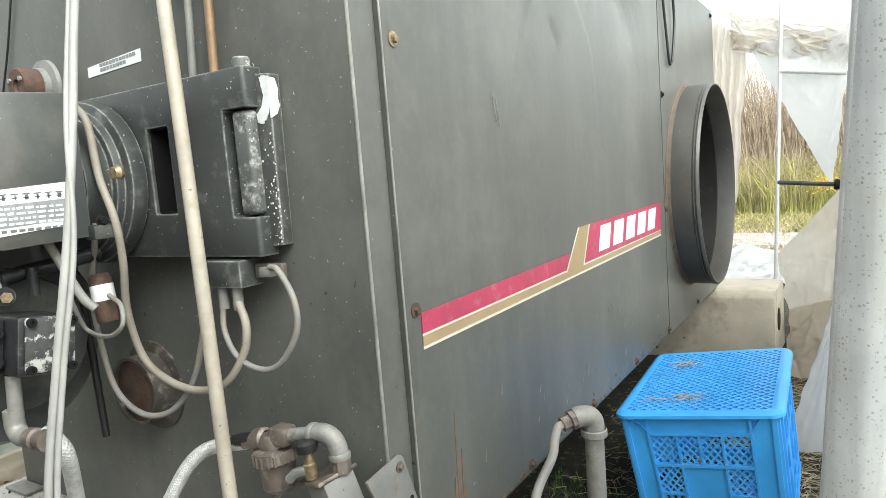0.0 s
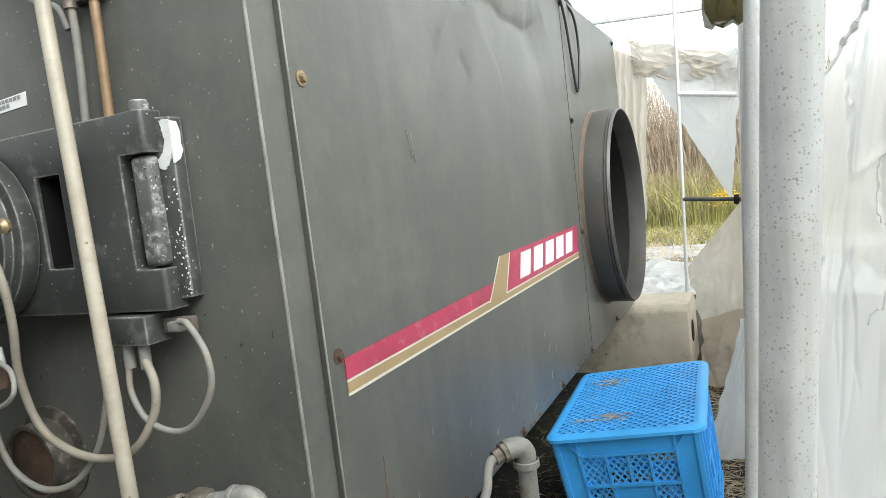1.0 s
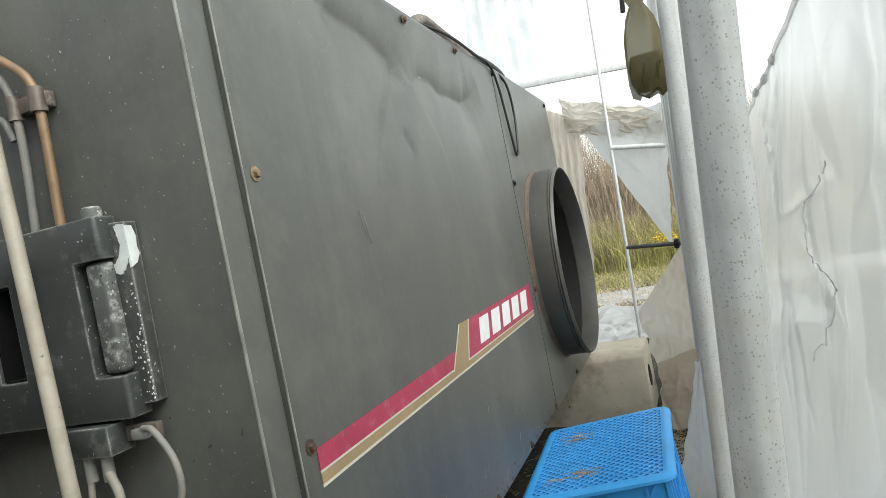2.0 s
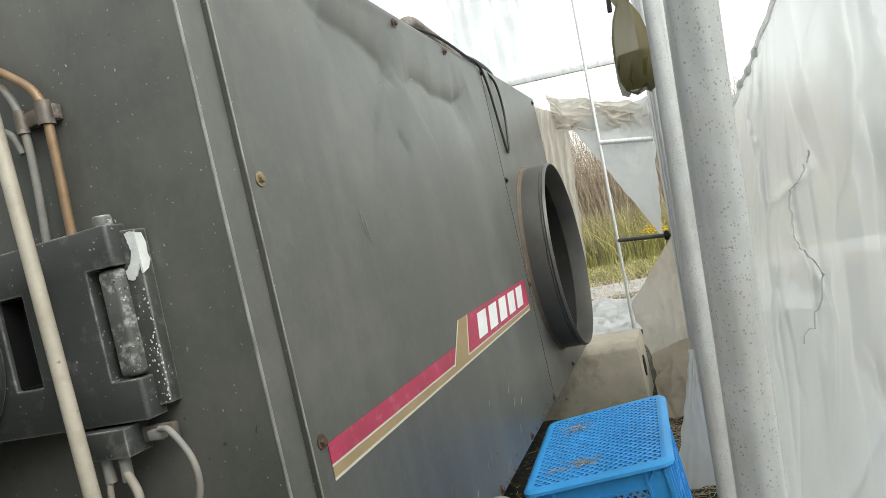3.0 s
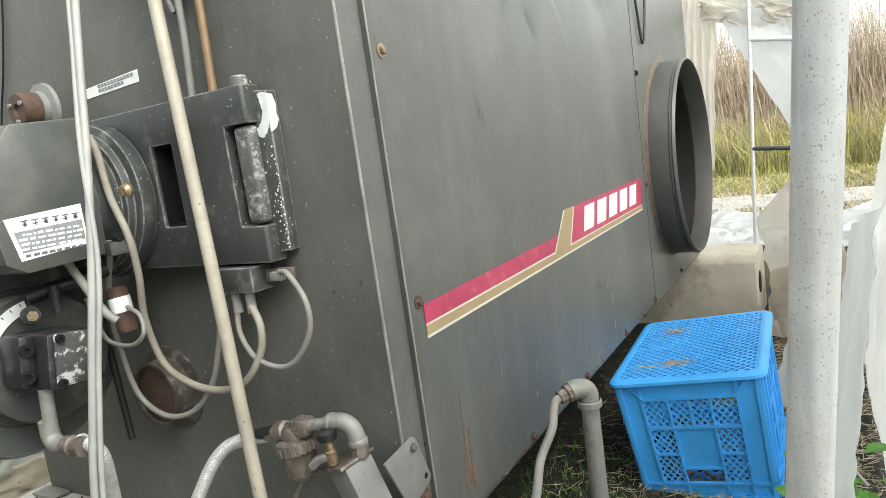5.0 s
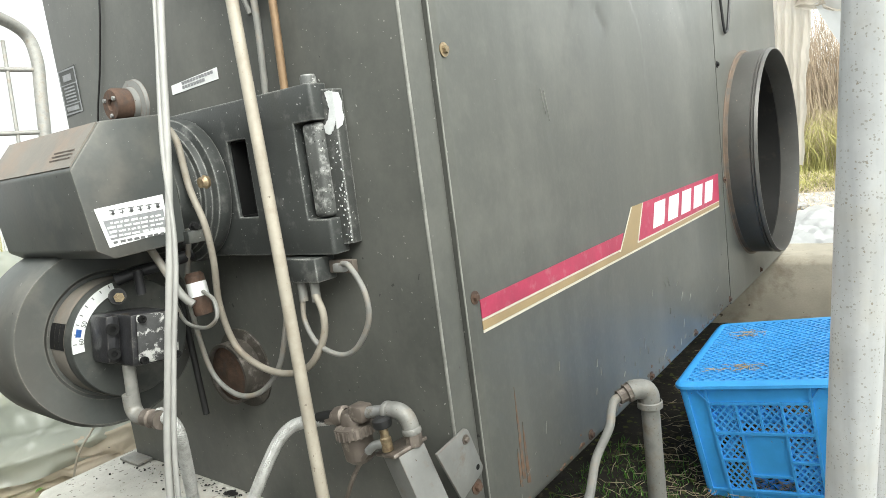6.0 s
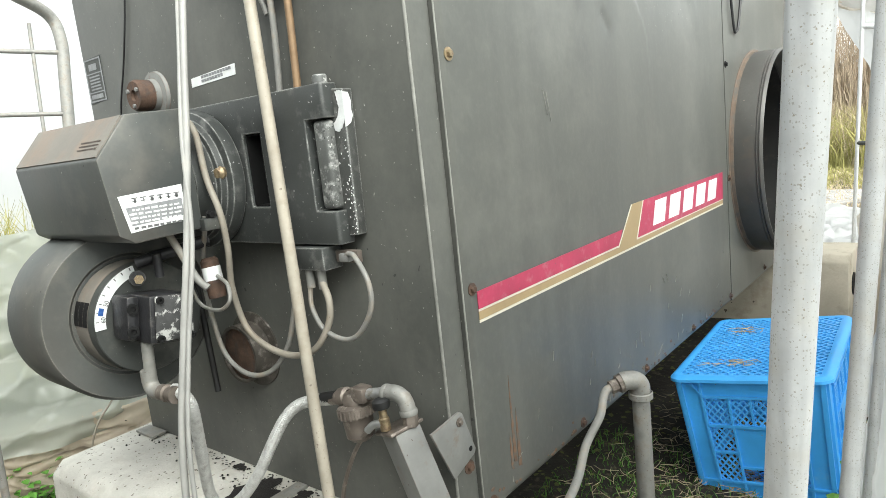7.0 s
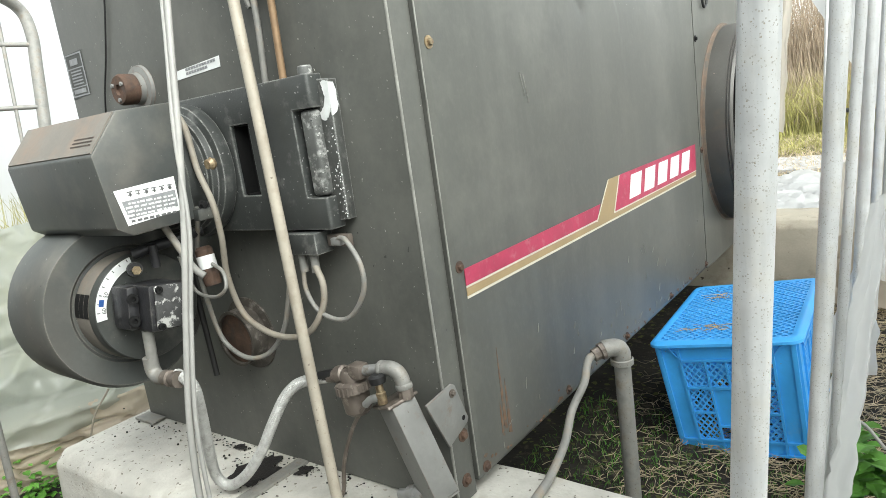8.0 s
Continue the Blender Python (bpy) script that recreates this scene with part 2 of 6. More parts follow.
CABLE_WHITE = material("white_cable", (0.29, 0.286, 0.27), 0.45, 0.0, 0.15, 20, 90, 0.05, second=((0.30, 0.28, 0.25), 20.0, 0.55, 0.75))
CABLE_GREY = material("grey_cable", (0.23, 0.226, 0.21), 0.5, 0.0, 0.2, 20, 120, 0.1, second=((0.25, 0.205, 0.155), 20.0, 0.5, 0.72), spots=((0.18, 0.155, 0.125), 200.0, 0.12))
CABLE_TAN = material("tan_cable", (0.26, 0.235, 0.195), 0.5, 0.0, 0.2, 16, 120, 0.1, second=((0.22, 0.165, 0.115), 20.0, 0.52, 0.72), spots=((0.17, 0.14, 0.11), 200.0, 0.12))
CABLE_BLACK = material("black_cable", (0.018, 0.018, 0.018), 0.45, 0.0, 0.2, 20, 90, 0.05)
COPPER = material("weathered_copper_tube", (0.27, 0.18, 0.105), 0.5, 0.35, 0.25, 26, 110, 0.15, second=((0.22, 0.15, 0.10), 30.0, 0.5, 0.72))
CONCRETE = material("pale_concrete", (0.50, 0.485, 0.44), 0.85, 0.0, 0.18, 7, 130, 0.8, second=((0.40, 0.365, 0.31), 10.0, 0.54, 0.78), spots=[((0.17, 0.15, 0.13), 95.0, 0.19), ((0.34, 0.31, 0.27), 50.0, 0.13), ((0.12, 0.105, 0.09), 30.0, 0.035)], streak=[((0.30, 0.28, 0.245), 0.55, 16.0, 16.0)])
OIL = material("oil_soaked_grit", (0.016, 0.014, 0.013), 0.7, 0.0, 0.4, 60, 240, 0.8)
CONCRETE_OLD = material("old_beige_concrete", (0.46, 0.415, 0.335), 0.88, 0.0, 0.16, 6, 120, 0.5, second=((0.25, 0.21, 0.16), 9.0, 0.52, 0.75), spots=((0.10, 0.08, 0.06), 30.0, 0.11))
SOIL = material("damp_dark_soil", (0.026, 0.023, 0.018), 0.95, 0.0, 0.5, 9, 70, 1.0, second=((0.13, 0.105, 0.07), 26.0, 0.56, 0.75), spots=((0.09, 0.10, 0.03), 50.0, 0.3))
GRAVEL = material("grey_gravel", (0.34, 0.335, 0.325), 0.9, 0.0, 0.3, 14, 45, 1.0)
BLUE = material("blue_crate_plastic", (0.066, 0.385, 0.85), 0.38, 0.0, 0.12, 10, 140, 0.06, second=((0.15, 0.37, 0.68), 24.0, 0.6, 0.85), spots=[((0.20, 0.24, 0.28), 90.0, 0.06)], wear=((0.22, 0.52, 0.88), 0.002, 0.6))
FILM = film_material("milky_film", (0.60, 0.605, 0.598), 0.18, 0.25)
FILM_EDGE = film_material("torn_film_edge", (0.80, 0.80, 0.79), 0.15)
FILM_CLEAR = film_material("clear_film", (0.84, 0.86, 0.86), 0.42)
FILM_DIRTY = film_material("dirty_film", (0.76, 0.72, 0.65), 0.06, 0.45, (0.50, 0.44, 0.36))
FILM_GROUND = film_material("heaped_film", (0.62, 0.655, 0.61), 0.16, 0.25, (0.36, 0.38, 0.32))
FILM_WHITE = film_material("white_film", (0.80, 0.805, 0.80), 0.05, 0.3)
PORT = material("sooty_port", (0.075, 0.066, 0.056), 0.6, 0.1, 0.4, 30, 160, 0.4, second=((0.22, 0.20, 0.18), 40.0, 0.55, 0.7))
FILM_BROWN = film_material("muddy_film", (0.66, 0.58, 0.47), 0.05, 0.5, (0.42, 0.35, 0.27))
RUST_RUN = material("rust_run", (0.165, 0.098, 0.062), 0.6, 0.0, 0.3, 40, 160, 0.1, second=((0.10, 0.098, 0.088), 60.0, 0.45, 0.62))
BLOCK_BOARD = material("light_block_board", (0.16, 0.14, 0.115), 0.85, 0.0, 0.3, 4, 60, 0.5)
STRAW = material("dry_straw", (0.43, 0.355, 0.24), 0.8, 0.0, 0.4, 30, 90, 0.2)
REED = material("dry_reeds", (0.40, 0.32, 0.235), 0.85, 0.0, 0.45, 5, 60, 0.2)
GRASS = material("yellow_green_grass", (0.33, 0.31, 0.105), 0.8, 0.0, 0.5, 3, 60, 0.2)
LEAF = material("weed_leaf", (0.085, 0.22, 0.03), 0.55, 0.0, 0.35, 20, 90, 0.2)
FLOWER = material("yellow_flower", (0.75, 0.50, 0.02), 0.6, 0.0, 0.1, 20, 60, 0.0)
BAG = film_material("cloudy_bag", (0.42, 0.37, 0.20), 0.22, 0.3, (0.16, 0.13, 0.05))
MURK = material("murky_green_water", (0.085, 0.080, 0.018), 0.25, 0.0, 0.5, 30, 80, 0.1, second=((0.02, 0.018, 0.008), 60.0, 0.5, 0.6))


# ---- building blocks ----
def finish(name, bm, mat, angle=38):
    me = bpy.data.meshes.new(name)
    bmesh.ops.recalc_face_normals(bm, faces=bm.faces)
    bm.to_mesh(me)
    bm.free()
    me.materials.append(mat)
    me.polygons.foreach_set("use_smooth", [True] * len(me.polygons))
    me.set_sharp_from_angle(angle=radians(angle))
    return new(name, me)


def thing(name, place, label, category, group="", kind=""):
    ob = new(name)
    ob.empty_display_size = 0.05
    ob.location = place
    return tagged(ob, label, category, group, kind)


def under(ob, parent):
    ob.parent = parent
    ob.matrix_parent_inverse = Matrix.Translation(parent.location).inverted() if parent.data is None else Matrix.Identity(4)
    return ob


def part(name, bm, mat, parent, label="", angle=38):
    return tagged(under(finish(name, bm, mat, angle), parent), label)


def solid(name, bm, mat, label, category, group="", kind="", angle=38):
    return tagged(finish(name, bm, mat, angle), label, category, group, kind)


def box(bm, x0, x1, y0, y1, z0, z1, bevel=0.0, m=None, seg=2):
    g = bmesh.ops.create_cube(bm, size=1.0)
    vs = g["verts"]
    for v in vs:
        v.co = Vector(((x0 + x1) / 2 + v.co.x * (x1 - x0), (y0 + y1) / 2 + v.co.y * (y1 - y0), (z0 + z1) / 2 + v.co.z * (z1 - z0)))
    if bevel:
        es = list({e for v in vs for e in v.link_edges})
        r = bmesh.ops.bevel(bm, geom=es, offset=bevel, segments=seg, profile=0.5, affect="EDGES")
        vs = list({v for v in r["verts"]} | {v for v in vs if v.is_valid})
    if m is not None:
        bmesh.ops.transform(bm, matrix=m, verts=vs)
    return bm


def prism(bm, outline, axis, a, b, bevel=0.0):
    """An outline in the two other axes (in the order x, y, z), drawn out from a to b along the axis."""
    k = "xyz".index(axis)

    def put(p, h):
        q = [p[0], p[1]]
        q.insert(k, h)
        return bm.verts.new(q)
    lo, hi = [put(p, a) for p in outline], [put(p, b) for p in outline]
    n = len(outline)
    fs = [bm.faces.new(lo), bm.faces.new(hi)]
    fs += [bm.faces.new((lo[i], lo[(i + 1) % n], hi[(i + 1) % n], hi[i])) for i in range(n)]
    if bevel:
        bmesh.ops.bevel(bm, geom=list({e for f in fs for e in f.edges}), offset=bevel, segments=2, profile=0.5, affect="EDGES")
    return bm


def lathe(bm, profile, origin, axis, seg=32):
    """Turns a profile of (radius, height) round an axis; radius 0 closes it."""
    d = Vector(axis).normalized()
    u = d.orthogonal().normalized()
    w = d.cross(u)
    rings = []
    for r, h in profile:
        c = Vector(origin) + d * h
        if r <= 1e-6:
            rings.append([bm.verts.new(c)])
        else:
            rings.append([bm.verts.new(c + (u * math.cos(2 * math.pi * i / seg) + w * math.sin(2 * math.pi * i / seg)) * r) for i in range(seg)])
    for a, b in zip(rings, rings[1:]):
        for i in range(seg):
            j = (i + 1) % seg
            if len(a) == 1 and len(b) == 1:
                continue
            if len(a) == 1:
                bm.faces.new((a[0], b[i], b[j]))
            elif len(b) == 1:
                bm.faces.new((a[i], a[j], b[0]))
            else:
                bm.faces.new((a[i], a[j], b[j], b[i]))
    return bm


def rod(bm, a, b, r, seg=14):
    a, b = Vector(a), Vector(b)
    return lathe(bm, [(0, 0), (r, 0), (r, (b - a).length), (0, (b - a).length)], a, b - a, seg)


def curve_points(pts, steps=8):
    p = [Vector(q) for q in pts]
    p = [p[0] * 2 - p[1]] + p + [p[-1] * 2 - p[-2]]
    out = []
    for i in range(1, len(p) - 2):
        for k in range(steps):
            t = k / steps
            out.append(0.5 * ((2 * p[i]) + (p[i + 1] - p[i - 1]) * t + (2 * p[i - 1] - 5 * p[i] + 4 * p[i + 1] - p[i + 2]) * t * t + (3 * p[i] - p[i - 1] - 3 * p[i + 1] + p[i + 2]) * t ** 3))
    out.append(p[-2])
    return out


def tube(bm, pts, r, seg=10, steps=8):
    line = curve_points(pts, steps) if steps > 1 else [Vector(q) for q in pts]
    n = (line[1] - line[0]).orthogonal().normalized()
    rings = []
    for i, c in enumerate(line):
        d = (line[min(i + 1, len(line) - 1)] - line[max(i - 1, 0)]).normalized()
        n = (n - d * n.dot(d)).normalized()
        w = d.cross(n)
        rings.append([bm.verts.new(c + (n * math.cos(2 * math.pi * j / seg) + w * math.sin(2 * math.pi * j / seg)) * r) for j in range(seg)])
    for a, b in zip(rings, rings[1:]):
        for j in range(seg):
            bm.faces.new((a[j], a[(j + 1) % seg], b[(j + 1) % seg], b[j]))
    bm.faces.new(rings[0])
    bm.faces.new(rings[-1][::-1])
    return bm


def sheet(bm, at, nu, nv):
    vs = [[bm.verts.new(at(i / nu, j / nv)) for j in range(nv + 1)] for i in range(nu + 1)]
    for i in range(nu):
        for j in range(nv):
            bm.faces.new((vs[i][j], vs[i + 1][j], vs[i + 1][j + 1], vs[i][j + 1]))
    return bm


def hex_bolt(bm, place, axis, s=0.0055, h=0.005, washer=0.0095):
    d = Vector(axis).normalized()
    lathe(bm, [(0, 0), (washer, 0), (washer, 0.0015), (s * 1.2, 0.0018), (0, 0.0018)], place, d, 18)
    lathe(bm, [(s, 0.0018), (s, h), (s * 0.85, h + 0.0012), (0, h + 0.0014)], place, d, 6)
    return bm


def bm_new():
    return bmesh.new()


def lerp(a, b, t):
    return a + (b - a) * t


def along(table, t):
    """A value read from rows (t, value), between the rows on a straight line."""
    for (a, va), (b, vb) in zip(table, table[1:]):
        if t <= b:
            return lerp(va, vb, (t - a) / (b - a)) if b > a else vb
    return table[-1][1]


# ---- ground ----
def ground_height(x, y):
    h = 0.012 * noise.noise(Vector((x * 3, y * 3, 0))) + 0.006 * noise.noise(Vector((x * 14, y * 14, 2)))
    hollow = 0.040 * math.exp(-((x - 0.25) ** 2 + (y - 1.1) ** 2) / 0.40)
    return h - 0.004 - hollow


ground_bm = bm_new()
edges_x = [-60, -30, -15, -8, -5] + [-3.5 + 0.06 * i for i in range(118)] + [5, 8, 15, 30, 60]
edges_y = [-30, -12, -6] + [-2.5 + 0.06 * i for i in range(110)] + [4.4, 5, 6, 8, 12, 20, 40, 80]
gv = [[ground_bm.verts.new((x, y, ground_height(x, y) if abs(x) < 4 and -3 < y < 5 else 0)) for y in edges_y] for x in edges_x]
for i in range(len(edges_x) - 1):
    for j in range(len(edges_y) - 1):
        ground_bm.faces.new((gv[i][j], gv[i + 1][j], gv[i + 1][j + 1], gv[i][j + 1]))
solid("ground", ground_bm, SOIL, "damp dark greenhouse soil", "ground", kind="structure")


# ---- concrete sleepers ----
def sleeper(name, x0, x1, y0, y1, top, label, mat):
    bm = bm_new()
    c = 0.03
    prism(bm, [(y0 - 0.02, -0.05), (y0, top - c), (y0 + c, top), (y1 - c, top), (y1, top - c), (y1 + 0.02, -0.05)], "x", x0, x1, 0.008)
    bmesh.ops.subdivide_edges(bm, edges=[e for e in bm.edges if e.calc_length() > 0.5], cuts=20)
    for v in bm.verts:
        v.co += Vector((noise.noise(v.co * 14), noise.noise(v.co * 14 + Vector((9, 0, 0))), noise.noise(v.co * 11))) * 0.003
    return solid(name, bm, mat, label, "concrete base", group="bases under the heater")


sleeper("concrete_base", -1.13, 0.315, -0.33, 0.112, 0.315, "pale chamfered concrete base block, oil-stained, under the heater's front", CONCRETE)
sleeper("concrete_base", -1.13, 0.237, 2.40, 2.76, 0.318, "pale concrete base block under the heater's rear", CONCRETE_OLD)


# ---- the heater ----
TOP, LOW, FRONT, BACK, LEFT = 1.570, 0.340, -0.082, 2.47, -1.087
STRIP = -0.011
SEAM = 1.500
heater = thing("greenhouse_heater", (-0.53, 1.2, 0.315), "large dark grey enamelled greenhouse hot-air heater on concrete base blocks", "heater")


def rounded_rect(x0, x1, y0, y1, r, n=5):
    out = []
    for cx, cy, a in ((x1 - r, y0 + r, -90), (x1 - r, y1 - r, 0), (x0 + r, y1 - r, 90), (x0 + r, y0 + r, 180)):
        out += [(cx + r * math.cos(radians(a + 90 * k / n)), cy + r * math.sin(radians(a + 90 * k / n))) for k in range(n + 1)]
    return out


front_panel = part("front_panel", prism(bm_new(), rounded_rect(LEFT, STRIP, FRONT, -0.022, 0.0055), "z", 0.317, TOP - 0.01), PAINT, heater)

# pale beads paint the highlight on the folded edges, along with their wear
part("edge_highlight_bead", tube(bm_new(), [(STRIP - 0.0014, FRONT + 0.0014, 0.33), (STRIP - 0.0014, FRONT + 0.0014, TOP - 0.02)], 0.0026, 8, 1), GLINT_AND_WEAR, front_panel, "pale bead painting the highlight and worn paint along the folded edge")
part("edge_highlight_bead", tube(bm_new(), [(-0.0052, -0.0195, LOW + 0.01), (-0.0052, -0.0195, TOP - 0.01)], 0.0016, 8, 1), GLINT_AND_WEAR, front_panel)

CREASES = [[(0.10, 1.53), (0.327, 1.481), (0.40, 1.468), (0.483, 1.463), (0.558, 1.445), (0.616, 1.429), (0.632, 1.396), (0.640, 1.36)],
           [(0.700, 1.36), (0.722, 1.383), (0.787, 1.415), (0.877, 1.415), (0.930, 1.393), (1.027, 1.395), (1.119, 1.391), (1.20, 1.42), (1.27, 1.469)],
           [(0.575, 1.262), (0.600, 1.235), (0.632, 1.205)]]


def dent(y, z):
    """How far the thin side sheet is buckled at a place: a sharp valley below the top edge, rising slowly under it."""
    deep = 0.0
    for line, high, above, below in zip(CREASES, (0.026, 0.022, 0.004), (0.060, 0.055, 0.012), (0.085, 0.075, 0.030)):
        d, side, at = 9.0, 0.0, 0.0
        for k, ((ya, za), (yb, zb)) in enumerate(zip(line, line[1:])):
            ey, ez = yb - ya, zb - za
            t = max(0.0, min(1.0, ((y - ya) * ey + (z - za) * ez) / (ey * ey + ez * ez)))
            q = math.hypot(y - ya - t * ey, z - za - t * ez)
            if q < d:
                d, side, at = q, ey * (z - za) - ez * (y - ya), (k + t) / (len(line) - 1)
        ends = min(1.0, 5.0 * at, 5.0 * (1 - at))
        deep += high * ends * math.exp(-d / (above if side > 0 else below))
    return -deep * min(1.0, (TOP - z) / 0.03)


def side_panel(y0, y1):
    bm = bm_new()
    ny, nz = round((y1 - y0) / 0.0085), round((TOP - LOW) / 0.0085)

    def at(u, v):
        y, z = lerp(y0, y1, u), lerp(LOW, TOP, v)
        e = min(y - y0, y1 - y, z - LOW, TOP - z)
        round_off = -0.006 * max(0.0, 1 - e / 0.007) ** 2
        wave = 0.0012 * noise.noise(Vector((0, y * 2.2, z * 2.2))) * min(1.0, e / 0.1)
        if 0.67 < z < 0.82:
            wave *= 0.2
        return Vector((round_off + wave + dent(y, z), y, z))
    sheet(bm, at, ny, nz)
    # the folded edges all round
    rim = [e for e in bm.edges if e.is_boundary]
    r = bmesh.ops.extrude_edge_only(bm, edges=rim)
    for v in r["geom"]:
        if isinstance(v, bmesh.types.BMVert):
            v.co.x = -0.022
    return bm


part("side_panel", side_panel(-0.020, SEAM - 0.0004), PAINT, heater, "side sheet with buckled dents under its top edge", 50)

# the rear side sheet, with the round outlet cut through it
DUCT_Y, DUCT_Z, DUCT_R = 1.90, 0.828, 0.372
bm = bm_new()
n = 96
inner, outer = [], []
for i in range(n):
    a = 2 * math.pi * i / n
    c, s = math.cos(a), math.sin(a)
    inner.append(bm.verts.new((0, DUCT_Y + DUCT_R * c, DUCT_Z + DUCT_R * s)))
    ks = [k for k in (((BACK - DUCT_Y) / c) if c > 1e-6 else 9, ((SEAM + 0.0004 - DUCT_Y) / c) if c < -1e-6 else 9, ((TOP - DUCT_Z) / s) if s > 1e-6 else 9, ((LOW - DUCT_Z) / s) if s < -1e-6 else 9)]
    k = min(ks)
    outer.append(bm.verts.new((0, DUCT_Y + k * c, DUCT_Z + k * s)))
for i in range(n):
    j = (i + 1) % n
    bm.faces.new((inner[i], inner[j], outer[j], outer[i]))
for y, z in ((BACK, TOP), (SEAM + 0.0004, TOP), (BACK, LOW), (SEAM + 0.0004, LOW)):
    near = min(outer, key=lambda v: (v.co.y - y) ** 2 + (v.co.z - z) ** 2)
    near.co.y, near.co.z = y, z
r = bmesh.ops.extrude_edge_only(bm, edges=[e for e in bm.edges if e.is_boundary and e.verts[0] in outer])
for v in r["geom"]:
    if isinstance(v, bmesh.types.BMVert):
        v.co.x = -0.022
part("side_panel", bm, PAINT, heater)

part("far_side_panel", box(bm_new(), LEFT, LEFT + 0.02, -0.02, BACK, LOW, TOP - 0.002, 0.003), PAINT, heater)
part("back_panel", box(bm_new(), LEFT + 0.022, -0.024, BACK - 0.03, BACK - 0.002, LOW, TOP - 0.002, 0.003), PAINT, heater)
part("top_panel", box(bm_new(), LEFT + 0.022, -0.024, -0.018, BACK - 0.032, TOP - 0.02, TOP - 0.001, 0.004), PAINT, heater)
part("base_frame", box(bm_new(), LEFT + 0.05, -0.045, 0.0, BACK - 0.02, 0.318, LOW + 0.03, 0.004), PAINT_DARK, heater)

# outlet collar with its beads, and the throat behind it, its shade painted near-black
bm = bm_new()
lathe(bm, [(DUCT_R - 0.004, -0.02), (DUCT_R + 0.004, -0.001), (DUCT_R + 0.004, 0.080), (DUCT_R + 0.001, 0.082), (DUCT_R + 0.001, 0.085), (DUCT_R + 0.006, 0.087), (DUCT_R + 0.001, 0.090), (DUCT_R + 0.001, 0.093), (DUCT_R + 0.006, 0.096), (DUCT_R + 0.003, 0.103), (DUCT_R + 0.001, 0.106), (DUCT_R - 0.002, 0.106), (DUCT_R - 0.004, 0.1), (DUCT_R - 0.004, 0.036), (DUCT_R - 0.004, -0.02)], (0, DUCT_Y, DUCT_Z), (1, 0, 0), 96)
collar = part("outlet_collar", bm, DUCT, heater, "round steel air outlet collar, rusty where it meets the side sheet")
part("rusted_foot", lathe(bm_new(), [(DUCT_R + 0.003, 0.0005), (DUCT_R + 0.014, 0.0008), (DUCT_R + 0.0062, 0.003), (DUCT_R + 0.0052, 0.014), (DUCT_R + 0.003, 0.0145)], (0, DUCT_Y, DUCT_Z), (1, 0, 0), 96), RUST_RIM, collar, "rust where the collar meets the sheet")
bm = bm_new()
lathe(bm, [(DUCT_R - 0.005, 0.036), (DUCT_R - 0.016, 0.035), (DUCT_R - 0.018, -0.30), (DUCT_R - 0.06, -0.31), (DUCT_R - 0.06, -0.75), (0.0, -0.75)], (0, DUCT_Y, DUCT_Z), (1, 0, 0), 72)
part("outlet_throat", bm, DUCT_SHADE, heater)


def bolt_on(parent, place, axis, mat, size=1.0, label=""):
    return part("bolt", hex_bolt(bm_new(), place, axis, 0.0064 * size, 0.0062 * size, 0.0112 * size), mat, parent, label)


for y, z, mat in ((0.0, 1.1446, BRASS_BOLT), (0.0, 0.754, RUST), (0.0, 0.36, RUST), (0.355, 0.362, RUST), (0.718, 0.362, RUST), (1.09, 0.362, RUST), (1.482, 0.362, RUST), (1.955, 0.36, RUST), (2.40, 0.36, RUST), (0.35, 1.543, BRASS_BOLT), (0.718, 1.543, RUST), (1.10, 1.546, RUST), (1.505, 1.548, RUST), (2.42, 1.545, BLACK), (1.512, 1.153, BLACK), (1.510, 0.772, RUST), (2.36, 1.22, BLACK)):
    bolt_on(heater, (0.0005, y, z), (1, 0, 0), mat)
for y, z in ((-0.052, 0.357), (-0.044, 0.445)):
    bolt_on(heater, (STRIP, y, z), (1, 0, 0), RUST, 1.15)


# painted stripe: each colour a thin decal on the side sheet
def decal(name, outline, mat, parent, lift=0.0016, label=""):
    return part(name, prism(bm_new(), outline, "x", lift - 0.0012, lift), mat, parent, label)


decal("stripe_edge", [(0.013, 0.6905), (1.425, 0.692), (1.427, 0.6965), (0.013, 0.695)], CREAM, heater)
decal("gold_stripe", [(0.013, 0.6955), (1.427, 0.697), (1.428, 0.7085), (0.013, 0.7105)], GOLD, heater)
decal("stripe_edge", [(0.013, 0.711), (0.590, 0.7105), (0.592, 0.714), (0.013, 0.7145)], CREAM, heater)
decal("red_stripe", [(0.013, 0.715), (0.594, 0.7145), (0.620, 0.7485), (0.013, 0.7465)], RED, heater, label="faded red stripe decal")
decal("gold_slash", [(0.592, 0.709), (0.699, 0.709), (0.751, 0.801), (0.681, 0.801)], GOLD, heater)
decal("stripe_edge", [(0.590, 0.709), (0.594, 0.709), (0.683, 0.801), (0.678, 0.801)], CREAM, heater, 0.0022)
decal("stripe_edge", [(0.701, 0.709), (0.706, 0.709), (0.757, 0.801), (0.752, 0.801)], CREAM, heater, 0.0018)
decal("red_field", [(0.708, 0.7125), (1.429, 0.711), (1.436, 0.8005), (0.759, 0.801)], RED, heater, label="faded red badge field decal")
decal("stripe_edge", [(0.706, 0.7085), (1.429, 0.7095), (1.429, 0.7115), (0.707, 0.7125)], CREAM, heater, 0.002)
for i in range(5):
    a = 0.812 + 0.1135 * i
    decal("badge_block", [(a, 0.7255), (a + 0.082, 0.7255), (a + 0.106, 0.789), (a + 0.024, 0.789)], STICKER, heater, 0.0024, "plain white badge block")

